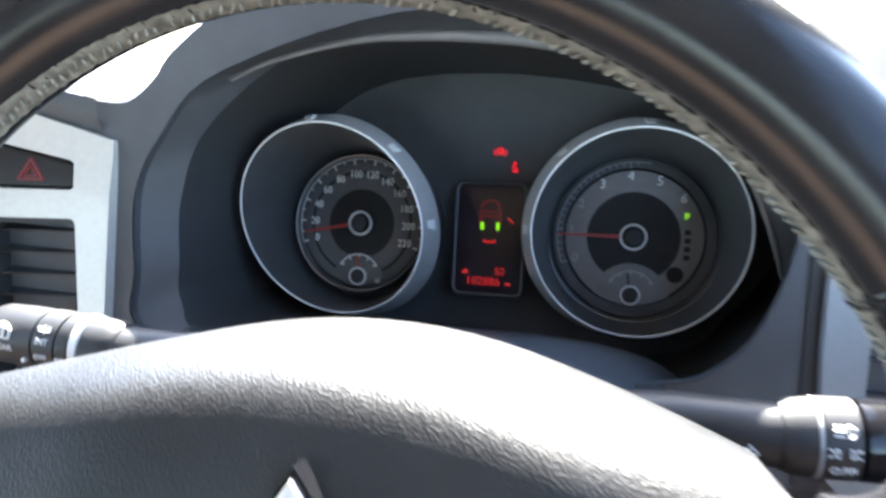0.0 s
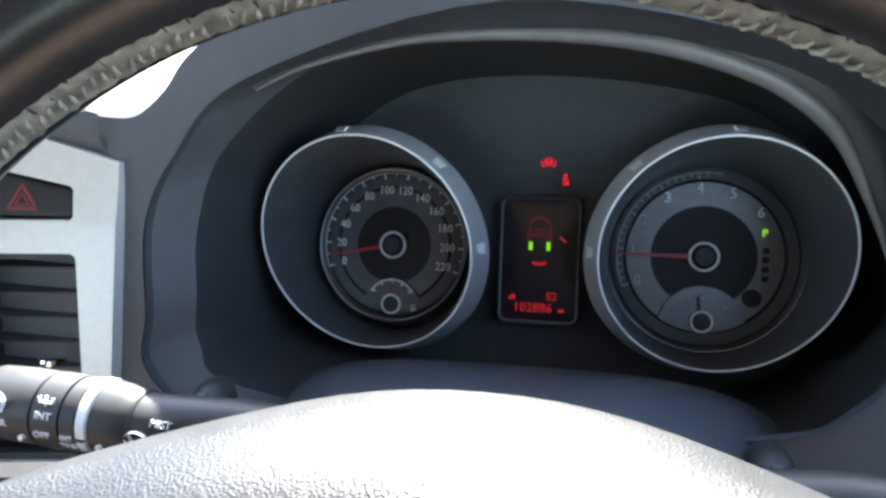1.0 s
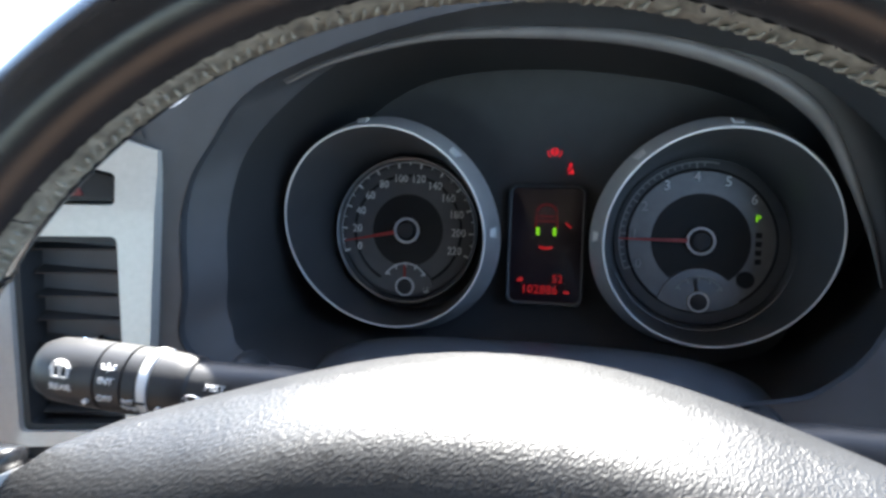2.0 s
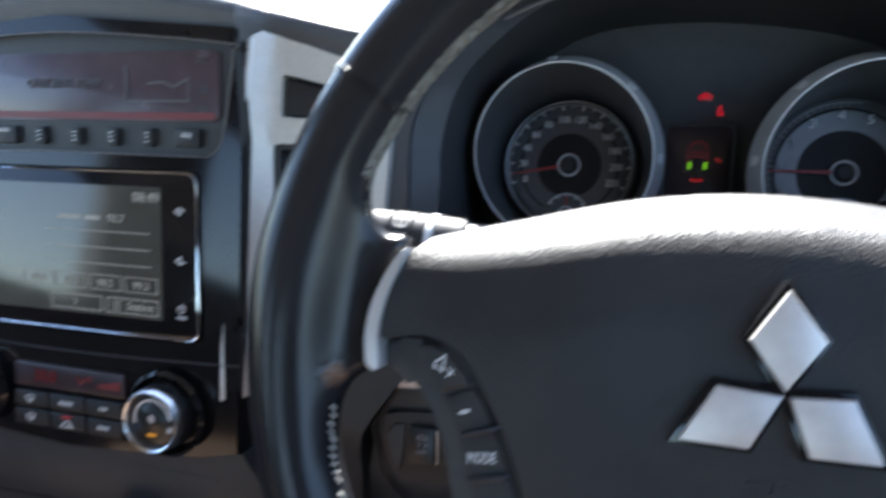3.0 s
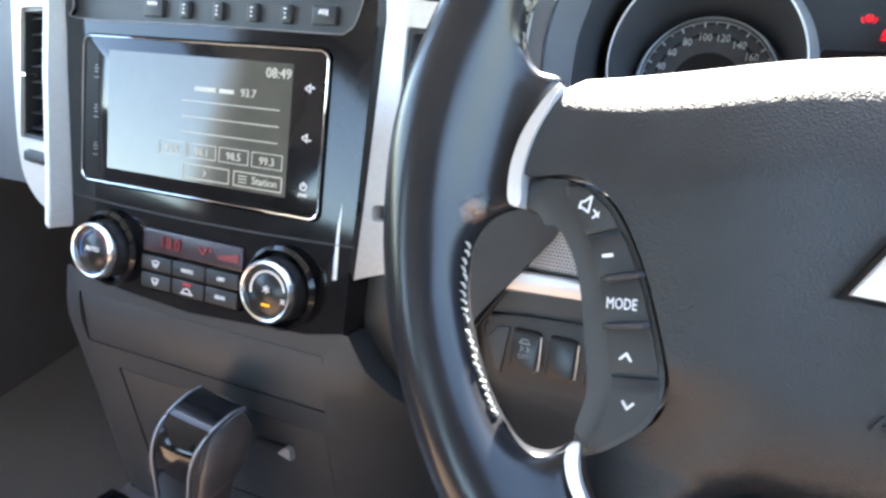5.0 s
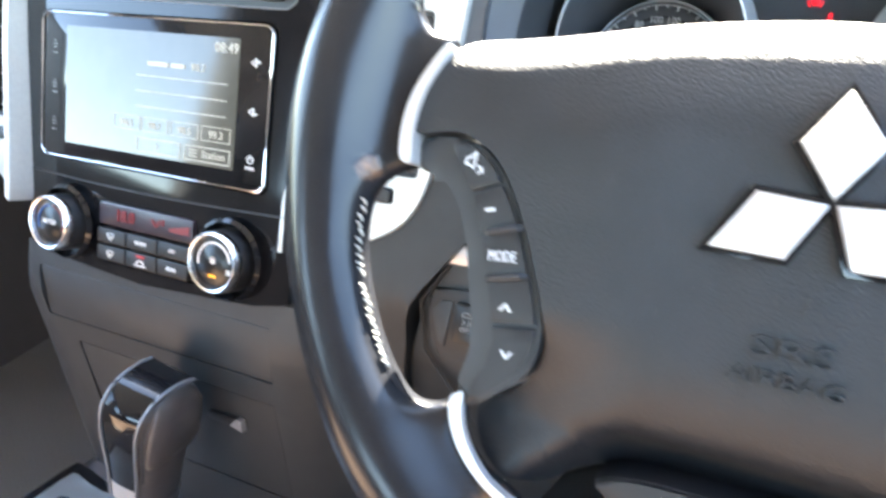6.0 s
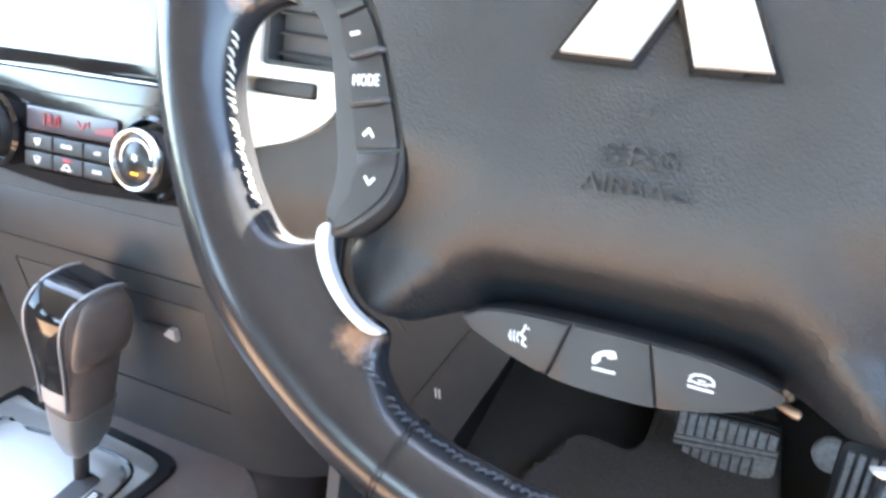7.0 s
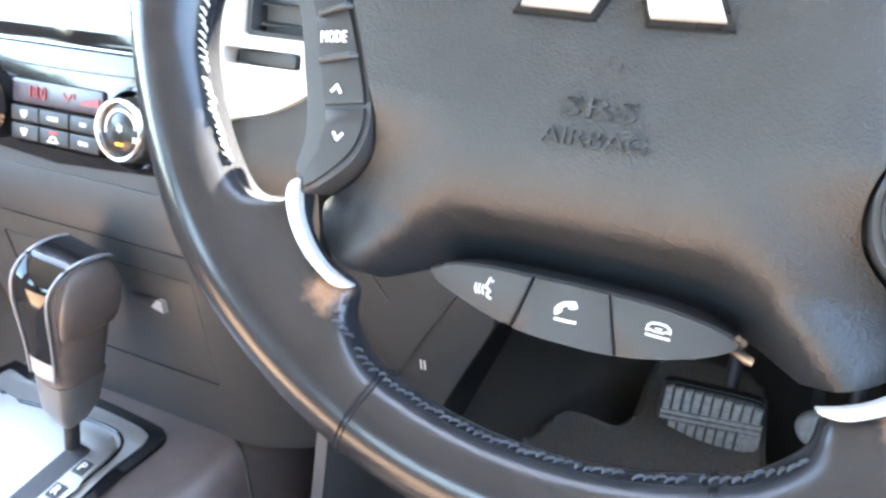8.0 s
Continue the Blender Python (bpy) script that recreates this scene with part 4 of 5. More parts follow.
face_loop = [(-1.09, .0), (-1.05, .008), (-.965, -.032), (-.897, -.105), (-.824, -.226), (-.771, -.35), (-.727, -.464), (-.704, -.555), (-.715, -.635), (-.748, -.695), (-.82, -.765), (-.885, -.81),
             (-.875, -.74), (-.835, -.66), (-.84, -.58), (-.88, -.44), (-.93, -.28), (-.99, -.15), (-1.05, -.07)]
cuts = [(-.09, .42), (-.245, .33), (-.40, .24), (-.55, .16)]


base_loop, face_loop = smooth_loop(base_loop, 3), smooth_loop(face_loop, 3)


def switch_panel(mirror):
    flip = (lambda l: mirrored(l)) if mirror else (lambda l: l)
    s = -1 if mirror else 1
    panel = part("switch_panel", bend(plate(flip(base_loop), -.012, .30, .045, 4), lambda x, y, z: (x, y + .10 * max(0, abs(x) - .95), z)), PANEL, wheel, "black switch panel on the spoke")
    gap = .007
    for i in range(5):
        poly = face_loop
        if i:
            z, k = cuts[i - 1]
            poly = clip(poly, -.85, z - gap, k, -1)
        if i < 4:
            z, k = cuts[i]
            poly = clip(poly, -.85, z + gap, -k, 1)
        bm = bend(plate(flip(poly), -.03, .05, .010, 2), lambda x, y, z: (x, y + .06 * max(0, abs(x) - .9), z))
        button = part("button", bm, BUTTON, panel)
        if mirror:
            continue
        if i == 0:
            part("icon", strokes([[(-1.028, -.04), (-1.018, -.037), (-.998, -.018), (-1.002, -.07), (-1.022, -.058), (-1.032, -.06), (-1.028, -.04)], [(-.985, -.06), (-.962, -.085)], [(-.962, -.06), (-.985, -.085)]], .006, -.012, .014), GREY, button)
        elif i == 1:
            part("icon", strokes([[(-.932, -.196), (-.906, -.189)]], .010, -.026), GREY, button)
        elif i == 2:
            words("icon", "MODE", .036, (-.852, -.033, -.333), GREY, button, turn=(0, -6, 0), squeeze=.66)
        else:
            cx, cz, d = ((-.812, -.488, 1), (-.783, -.634, -1))[i - 3]
            part("icon", strokes([[(cx - .016, cz - .010 * d), (cx, cz + .010 * d), (cx + .016, cz - .010 * d)]], .007, -.03), GREY, button)
    if not mirror:
        for (z, k), xa, xb in ((cuts[1], -.92, -.805), (cuts[2], -.89, -.765)):
            part("ridge", sweep(bmesh.new(), [(xa, -.02, z + (xa + .85) * k), (xa + .015, -.038, z + (xa + .865) * k), (xb - .015, -.04, z + (xb + .835) * k), (xb, -.02, z + (xb + .85) * k)], .011, 8), DARK, panel)
    return panel


switch_panel(False)
switch_panel(True)
for flip in (False, True):
    g = mirrored if flip else (lambda l: l)
    part("spoke_trim", bend(plate(g(upper_trim), -.058, .07, .02, 3), lambda x, y, z: (x, y + .2 * max(0, z - .15), z)), SATIN, wheel, "satin silver spoke trim")
    part("spoke_trim", bend(plate(g(lower_trim), -.028, .012, .012, 3), lambda x, y, z: (x + (.02 if x > 0 else 0), y, z)), SATIN, wheel, "satin silver spoke trim")

# voice and telephone buttons under the hub
bar_loop = smooth_loop([(-.468, -1.005), (-.35, -.957), (-.115, -.945), (.127, -.945), (.312, -.955), (.478, -.992), (.464, -1.034), (.339, -1.09), (.163, -1.128), (-.01, -1.133), (-.16, -1.122), (-.326, -1.074)], 5)
bar = part("phone_switch_bar", plate(bar_loop, .15, .4, .012), DARK, wheel, "eye-shaped bar of phone buttons")
inner = [(x * .985, -1.04 + (z + 1.04) * .95) for x, z in bar_loop]
for side in (-1, 0, 1):
    poly = inner
    if side < 1:
        poly = clip(poly, (.141 if side == 0 else -.141), -1.045, -1, (-.28 if side == 0 else .26))
    if side > -1:
        poly = clip(poly, (-.132 if side == 0 else .150), -1.045, 1, (-.26 if side == 0 else .28))
    b = part("button", plate(poly, .122, .3, .026, 3), BUTTON, bar)
    y = .122
    if side == -1:
        icon = strokes([[(-.248, -.982), (-.255, -1.006), (-.261, -1.013), (-.249, -1.018), (-.242, -1.024), (-.250, -1.031), (-.248, -1.041), (-.236, -1.046)], [(-.240, -.992), (-.238, -.990)]], .005, y)
        for k in (0, .012, .024):
            line(icon, [(-.267 - k, -1.008), (-.269 - k, -1.024), (-.262 - k, -1.038)], .003, y)
    elif side == 1:
        icon = strokes([[(.238, -1.022), (.240, -1.008), (.249, -1.0), (.269, -.997), (.290, -.999), (.302, -1.008), (.304, -1.019)]], .005, y)
        line(icon, [(.238, -1.022), (.248, -1.019), (.258, -1.022), (.284, -1.022), (.294, -1.017), (.305, -1.019)], .0035, y)
        line(icon, [(.262, -1.013), (.280, -1.013)], .003, y)
        line(icon, [(.239, -1.035), (.266, -1.036), (.305, -1.036)], .005, y)
    else:
        icon = plate([(-.031, -1.044), (-.033, -1.025), (-.024, -1.012), (-.009, -1.001), (.010, -.996), (.026, -.994), (.035, -1.011), (.021, -1.017), (.009, -1.018), (.009, -1.009), (-.006, -1.013), (-.014, -1.022), (-.009, -1.029), (-.014, -1.033), (-.022, -1.042)], y - .003, y + .003, .0006, 1)
        line(icon, [(-.026, -1.057), (-.008, -1.056), (.012, -1.0565), (.036, -1.055)], .007, y)
    part("icon", icon, GREY, b)
clip_ob = part("spring_clip", sweep(bmesh.new(), [(.472, .16, -1.0), (.478, .10, -.985), (.492, .12, -.995), (.490, .2, -1.02)], .011, 8), BRASS, wheel, "small bronze spring clip")
part("bolt", sweep(bmesh.new(), [(.475, .2, -1.036), (.515, .17, -1.046), (.53, .17, -1.048)], [.012, .016, .016], 10), BRASS, clip_ob, "small bronze pin")

# ---- centre stack ----
MID = -1.36


def fascia_y(x, z):
    return -1.235 - .012 * math.cos((x - MID) * 1.2) + .03 * max(0.0, -.85 - z)


stack = thing("centre_console_fascia", label="glossy black centre fascia between silver panels", category="dashboard fascia")
screen_hole = rounded(-2.385, -.725, -.335, .305, .07)
unit_hole = smooth_loop([(-2.44, .40), (-1.36, .395), (-.42, .385), (-.26, .40), (-.19, .50), (-.15, .72), (-.12, .96), (-.2, 1.02), (-1.36, 1.10), (-2.45, 1.02), (-2.52, .96), (-2.51, .7), (-2.49, .48)], 4)
fas = [(-2.58, 1.10), (-1.36, 1.20), (-.12, 1.10), (-.07, .5), (-.10, -.6), (-.13, -1.38), (-.4, -1.44), (-1.36, -1.50), (-2.32, -1.44), (-2.50, -1.38), (-2.53, -.6), (-2.57, .5)]
climate_hole = rounded(-1.76, -1.40, -.88, -.96, .03)
part("fascia_plate", sheet(fas, fascia_y, .3, .12, [screen_hole, unit_hole, climate_hole]), GLOSS, stack, "glossy black fascia plate")
part("parting_line", sweep(bmesh.new(), [(-2.6 + i * .125, fascia_y(-2.6 + i * .125, -.83) + .004, -.83 - .03 * math.sin(math.pi * i / 20)) for i in range(21)], .008, 6), DARK, stack)

# brow unit with the trip display
trip = thing("trip_display", label="dark trip display with a row of small buttons", category="display unit")
part("housing", sheet([(x, z) for x, z in unit_hole], lambda x, z: -1.20, .25, .15), PANEL, trip, "dull black housing")
part("edge_line", sweep(bmesh.new(), [(x, fascia_y(x, z) - .003, z) for x, z in unit_hole], .004, 6, closed=True), LIP, trip, "thin grey edge")
part("window", plate(rounded(-2.44, .585, -.22, .985, .05), -1.215, -1.15, .01), HAZED, trip, "dark display window with reflected haze in its colour")
part("lit_strip", plate(rounded(-2.1, .595, -.25, .635, .01, 2), -1.222, -1.216), RED_FAINT, trip)
words("lettering", "OUTSIDE TEMP", .06, (-1.30, -1.222, .80), DIM, trip)
for txt, z in (("32", .93), ("18", .76), ("16", .66)):
    words("lettering", txt, .05, (-.33, -1.222, z), DIM, trip)
part("graph", strokes([[(-.85, .90), (-.85, .70), (-.42, .70)], [(-.7, .80), (-.6, .81), (-.52, .78), (-.42, .83), (-.42, .70)]], .012, -1.218), DIM, trip)
for i, x in enumerate((-1.76, -1.49, -1.22, -.95, -.70, -.43)):
    wide = .085 if i in (0, 5) else .04
    b = part("button", plate(rounded(x - wide, .435, x + wide, .545, .015, 3), -1.235, -1.17, .012), BUTTON, trip)
    if i == 0:
        words("lettering", "INFO", .026, (x, -1.24, .515), WHITE, b)
    elif i == 5:
        words("lettering", "ADJ", .028, (x, -1.24, .505), WHITE, b)
    else:
        part("marks", strokes([[(x - .006, .515), (x + .006, .515)], [(x, .493), (x, .487)], [(x - .006, .465), (x + .006, .465)]], .008, -1.236), GREY, b)

# head unit
head = thing("head_unit", label="touch screen radio with a chrome edge, lit faintly", category="car radio")
body_loop = rounded(-2.365, -.705, -.355, .285, .065)
part("body", plate(body_loop, -1.255, -1.0, .01), GLOSS, head, "glossy black glass front")
part("chrome_edge", sweep(bmesh.new(), [(x, -1.258, z) for x, z in body_loop], .0048, 8, closed=True), CHROME, head, "thin chrome edge")
part("screen", plate(rounded(-2.12, -.60, -.60, .20, .006, 2), -1.2575, -1.25), LCD, head, "dim glossy screen with radio stations")
words("clock", "08:49", .062, (-.70, -1.259, .135), LCD_INK, head)
part("illegible_line", strokes([[(-1.34, .0), (-1.18, .0)], [(-1.14, .0), (-1.04, .0)]], .026, -1.2585), LCD_INK, head)
words("station", "93.7", .05, (-.92, -1.259, .0), LCD_INK, head)
part("rule", strokes([[(-1.45, -.08), (-.68, -.08)], [(-1.45, -.18), (-.68, -.18)], [(-1.45, -.28), (-.68, -.28)]], .006, -1.2585, .003), LCD_INK, head)
for txt, x in (("94.5", -1.52), ("98.1", -1.27), ("98.5", -1.01), ("99.3", -.75)):
    words("station", txt, .05, (x, -1.259, -.40), LCD_INK, head)
    part("station_frame", strokes([[(x - .115, -.44), (x - .115, -.35), (x + .115, -.35), (x + .115, -.44), (x - .115, -.44)]], .005, -1.2585, .003), LCD_INK, head)
words("lettering", "Station", .05, (-.76, -1.259, -.53), LCD_INK, head)
part("menu_frame", strokes([[(-1.0, -.575), (-1.0, -.485), (-.63, -.485), (-.63, -.575), (-1.0, -.575)], [(-.96, -.51), (-.90, -.51)], [(-.96, -.53), (-.90, -.53)], [(-.96, -.55), (-.90, -.55)], [(-1.42, -.575), (-1.42, -.485), (-1.04, -.485), (-1.04, -.575), (-1.42, -.575)], [(-1.25, -.51), (-1.23, -.53), (-1.25, -.55)]], .007, -1.2585, .003), LCD_INK, head)
for z, up in ((.065, 1), (-.225, -1)):
    x = -.475
    part("volume_icon", strokes([[(x - .022, z + .008), (x - .01, z + .008), (x + .008, z + .024), (x + .008, z - .024), (x - .01, z - .008), (x - .022, z - .008), (x - .022, z + .008)], [(x + .018, z + .004 * up - .004), (x + .027, z + .014 * up - .002), (x + .036, z + .004 * up - .004)]], .005, -1.2575), WHITE, head)
part("power_icon", strokes([arc(-.468, -.515, .022, 120, 420, 12), [(-.468, -.487), (-.468, -.515)]], .006, -1.2575), WHITE, head)
words("lettering", "PWR", .022, (-.468, -1.259, -.57), WHITE, head)
for z in (.07, -.2, -.46):
    part("left_icon", strokes([[(-2.25, z), (-2.21, z)], [(-2.245, z - .022), (-2.215, z - .022)], [(-2.24, z + .022), (-2.22, z + .022)], [(-2.25, z - .06), (-2.21, z - .06)]], .005, -1.2575), FAINT, head)

# climate panel
clim = thing("climate_panel", label="black climate control panel with red figures", category="climate control")
part("display_window", plate(rounded(-1.75, -1.125, -.89, -.965, .02, 3), -1.262, -1.2, .008), LENS, clim, "dark window with red figures")
words("temperature", "18.0", .085, (-1.50, -1.268, -1.045), RED_FAINT, clim, squeeze=.9, label="dim red figures")
part("flow_icon", strokes([[(-1.25, -1.02), (-1.22, -1.06)], [(-1.18, -1.02), (-1.21, -1.06)], [(-1.15, -1.04), (-1.15, -1.04 + .03)]], .016, -1.263), RED_FAINT, clim)
part("fan_bar", plate([(-1.09, -1.075), (-.92, -1.075), (-.92, -1.015), (-1.09, -1.05)], -1.268, -1.262), RED_FAINT, clim)
for r_, (z0, z1) in enumerate(((-1.25, -1.145), (-1.375, -1.265))):
    for c_, (x0, x1) in enumerate(((-1.74, -1.47), (-1.46, -1.18), (-1.17, -.90))):
        b = part("button", plate(rounded(x0, z0, x1, z1, .012, 2), -1.285, -1.2, .012), BUTTON, clim)
        x, z = (x0 + x1) / 2, (z0 + z1) / 2
        if (r_, c_) in ((0, 1), (0, 2), (1, 2)):
            words("lettering", {(0, 1): "MODE", (0, 2): "OFF", (1, 2): "REAR"}[(r_, c_)], .026, (x, -1.29, z), WHITE, b)
        elif (r_, c_) == (1, 1):
            part("icon", strokes([arc(x, z - .03, .035, 20, 160, 6), [(x - .05, z - .03), (x + .05, z - .03)]], .008, -1.286), WHITE, b)
            part("lamp", plate(rounded(x - .035, z + .028, x + .035, z + .038, .003, 2), -1.292, -1.285), RED_DIM, b, "lit red lamp")
        else:
            part("icon", strokes([[(x - .03, z + .018), (x, z + .024), (x + .03, z + .018), (x + .02, z - .01), (x - .02, z - .01), (x - .03, z + .018)], [(x - .01, z + .004), (x - .01, z - .026)], [(x + .01, z + .004), (x + .01, z - .026)]], .0045, -1.286), WHITE, b)


def knob(cx, cz, name):
    ob = thing(name, (cx, -1.27, cz), label="black rotary knob with a knurled chrome ring", category="control knob", group="climate knobs")
    part("well", lathe(bmesh.new(), [(.27, -.02), (.245, -.045), (.232, -.02), (.215, .06)], 48), GLOSS, ob)
    part("barrel", lathe(bmesh.new(), [(.235, .06), (.23, -.06), (.222, -.10)], 48), BUTTON, ob, "ribbed black barrel")
    bm = lathe(bmesh.new(), [(.222, -.095), (.226, -.12), (.218, -.152), (.204, -.166), (.192, -.16), (.184, -.13)], 96)
    for v in bm.verts:
        a = math.atan2(v.co.z, v.co.x)
        r = math.hypot(v.co.x, v.co.z)
        if r > .205:
            k = 1 + .010 * math.cos(48 * a)
            v.co.x *= k
            v.co.z *= k
    part("chrome_ring", bm, KNURL, ob, "knurled chrome ring")
    part("cap", lathe(bmesh.new(), [(0, -.14), (.10, -.14), (.118, -.13), (.185, -.128)], 48), SWITCH, ob)
    for child in ob.children:
        if child.name.split(".")[0] != "well":
            child.data.transform(Matrix.Diagonal((.88, 1, .88, 1)))
    return ob


kl, kr = knob(-2.06, -1.165, "temperature_knob"), knob(-.575, -1.165, "fan_knob")
words("lettering", "AUTO", .034, (0, -.145, .01), WHITE, kl)
part("scale_arc", strokes([arc(0, 0, .125, 200, 100, 10)], .014, -.13), BLUE_PRINT, kl, "blue cold scale")
part("scale_arc", strokes([arc(0, 0, .125, 80, -20, 10)], .014, -.13), RED_PLASTIC, kl, "red warm scale")
part("snow_icon", strokes([[(.024 * math.cos(radians(a)), .015 + .024 * math.sin(radians(a))), (-.024 * math.cos(radians(a)), .015 - .024 * math.sin(radians(a)))] for a in (30, 90, 150)], .006, -.14), WHITE, kr)
part("scale_arc", strokes([arc(0, 0, .125, 190, 10, 16)], .013, -.13), NUMERAL, kr)
part("fan_icon", strokes([[(.105, -.03), (.13, -.055)], [(.13, -.03), (.105, -.055)]], .008, -.13), WHITE, kr)
part("lamp", plate(rounded(-.030, -.09, .030, -.077, .004, 2), -.146, -.138), AMBER, kr, "lit amber lamp")


# ---- silver side panels with vents ----
def panel_y(x, z):
    return -1.06 + .27 * x + .10 * max(0.0, z - .6) - .10 * min(1.0, max(0.0, .02 - x) / .18)


sp_loop = smooth_loop([(-.09, 1.08), (.10, 1.07), (.40, .98), (.665, .895), (.70, .86), (.69, .6), (.665, .25), (.64, -.1), (.60, -.40), (.54, -.63), (.44, -.80), (.24, -.93), (.05, -.99), (-.08, -1.03), (-.19, -1.075), (-.235, -1.04), (-.225, -.72), (-.17, 0), (-.12, .62)], 3)
haz = [(.06, .64), (.075, .625), (.495, .625), (.51, .64), (.51, .76), (.495, .778), (.08, .875), (.06, .86)]
vent = rounded(.02, -.50, .515, .475, .03, 3)
slot = rounded(-.06, -.675, .385, -.575, .02, 3)


def side_panel(mirror, name, label):
    ob = thing(name, (2 * MID, -.19, 0) if mirror else (0, 0, 0), (0, 0, 0), label, "dashboard trim")
    g = (lambda l: [(-x, z) for x, z in l][::-1]) if mirror else (lambda l: l)
    f = (lambda x: -x) if mirror else (lambda x: x)
    Y = lambda x, z: panel_y(f(x), z)
    part("panel", sheet(g(sp_loop), Y, .22, .08, [g(haz), g(vent), g(slot)]), WARM_SILVER, ob, "satin silver surround", angle=30)
    part("left_lip", sweep(bmesh.new(), [(f(x), panel_y(x, z) - .004, z) for x, z in ((-.09, 1.06), (-.11, .62), (-.155, 0), (-.21, -.72), (-.215, -1.05))], .020, 8), SILVER, ob)
    v = part("vent", plate(g(vent), Y(f(.3), 0) + .24, Y(f(.3), 0) + .3), DARK, ob, "black air vent")
    xm = f(.29)
    part("vent_frame", sheet(g(vent), lambda x, z: Y(x, z) + .03, .2, .2, [g(rounded(.05, -.47, .49, .445, .02, 3))]), PANEL, v)
    for i in range(8):
        z = -.41 + i * .118
        bm = block(bmesh.new(), -.235, -.05, -.005, .235, .05, .005, .003, 1)
        bmesh.ops.transform(bm, matrix=pose(xm, Y(xm, z) + .13, z, 18, 0, 15 if not mirror else -15), verts=bm.verts[:])
        part("slat", bm, PANEL, v)
    for i in range(3):
        x = f(.17 + .12 * i)
        bm = block(bmesh.new(), x - .006, Y(x, 0) + .17, -.45, x + .006, Y(x, 0) + .235, .43)
        part("fin", bm, PANEL, v)
    part("tab", block(bmesh.new(), xm - .03 + f(.10), Y(xm, 0) - .01, -.035, xm + .03 + f(.10), Y(xm, 0) + .09, -.01, .006), CHROME, v, "bright vent tab")
    part("slot_wheel", plate(g(rounded(-.05, -.665, .375, -.585, .02, 3)), Y(f(.16), -.6) + .02, Y(f(.16), -.6) + .1, .01), PANEL, ob, "dark vent shut-off wheel")
    h = part("hazard_switch" if not mirror else "blank_switch", bend(plate(g([(.075, .65), (.085, .64), (.485, .64), (.495, .65), (.495, .75), (.48, .765), (.09, .855), (.075, .845)]), 0.0, .14, .02, 2), lambda x, y, z: (x, y + Y(x, z) + .02, z)), BUTTON, ob, "dark hazard switch with a red triangle" if not mirror else "")
    if not mirror:
        tri = [(.23, .675), (.35, .675), (.29, .78)]
        bm = bmesh.new()
        line(bm, tri + tri[:1], .014, 0, .01)
        line(bm, [(.26, .692), (.32, .692), (.29, .745), (.26, .692)], .008, 0, .01)
        part("triangle", bend(bm, lambda x, y, z: (x, y + Y(x, z) + .018, z)), RED_PLASTIC, h)
    return ob


side_panel(False, "vent_panel", "satin silver vent panel with a hazard switch")
side_panel(True, "vent_panel", "satin silver vent panel on the passenger side")

# driver's outer vent panel
outer = thing("outer_vent_panel", (8.33, 0, 0), label="satin silver vent panel beside the driver door", category="dashboard trim")
o_loop = smooth_loop([(-4.19, .55), (-4.0, .75), (-3.5, .7), (-3.4, -.3), (-3.6, -.6), (-4.05, -.55), (-4.18, -.3)], 4)
# A dark plate on the dash paints the shade of the gap.
part("shadow_gap", plate(rounded(-4.26, -.55, -4.15, .6, .02, 2), -.80, -.7), DARK, outer, "dark strip painted as the shaded gap beside the panel")
# Same silver trim as the other vents, with its shade in the colour.
part("panel", sheet(o_loop, lambda x, z: -.86, .2, .15, [rounded(-4.03, -.2, -3.6, .45, .04, 3)]), DIM_SILVER, outer)
part("vent", plate(rounded(-4.03, -.2, -3.6, .45, .04, 3), -.72, -.7), DARK, outer)
for i in range(4):
    part("slat", block(bmesh.new(), -4.03, -.82, -.1 + .15 * i, -3.6, -.72, -.085 + .15 * i), PANEL, outer)

# ---- lower dashboard ----
lower = thing("lower_dash_panel", label="dark brown-black lower dashboard panel", category="dashboard panel", kind="structure")


def low_y(x, z):
    return -.98 + .22 * max(0.0, x) + .30 * max(0.0, -1.3 - z) - .0


lp = smooth_loop([(-.20, -1.05), (.1, -.93), (.45, -.74), (.62, -.42), (.72, -.34), (.90, -.44), (1.02, -.56), (.78, -.92), (.53, -1.30), (.50, -1.6), (.47, -2.0), (.45, -2.4), (.42, -2.9), (.15, -3.2), (-.12, -3.2), (-.16, -2.4), (-.14, -1.4)], 3)
part("panel", sheet(lp, low_y, .4, .12), PANEL, lower)
knee = thing("knee_panel", label="dark knee panel with a silver strip and two switches", category="dashboard panel")
kp = [(.95, -.45), (4.6, -.45), (4.6, -1.6), (3.9, -1.72), (2.2, -1.78), (1.52, -1.82), (1.37, -2.03), (.93, -2.73), (.52, -3.4), (.40, -3.4), (.44, -2.2), (.50, -1.62), (.56, -1.30), (.78, -.93)]


def knee_y(x, z):
    return -.70 + .10 * max(0.0, -1.2 - z) + .35 * max(0.0, -1.7 - z)


part("panel", sheet(kp, knee_y, .3, .15), PANEL, knee)
part("edge_line", sweep(bmesh.new(), [(.99, -.73, -.58), (.78, -.73, -.92), (.55, -.73, -1.29), (.60, -.70, -1.62), (.98, -.60, -2.08)], .012, 8), PANEL, knee)
part("grille", plate([(.80, -.845), (1.01, -.575), (1.5, -.575), (1.5, -.845)], -.735, -.70), GRILL, knee, "perforated speaker grille")
bm = bmesh.new()
for i in range(34):
    for j in range(13):
        x, z = .80 + i * .021, -.835 + j * .021
        if (x - .80) * .27 > (z + .845) * .21:
            lathe(bm, [(0, -.737), (.0065, -.737)], 6, x + (.0105 if j % 2 else 0), z)
part("holes", bm, DARK, knee, kind="stuff")
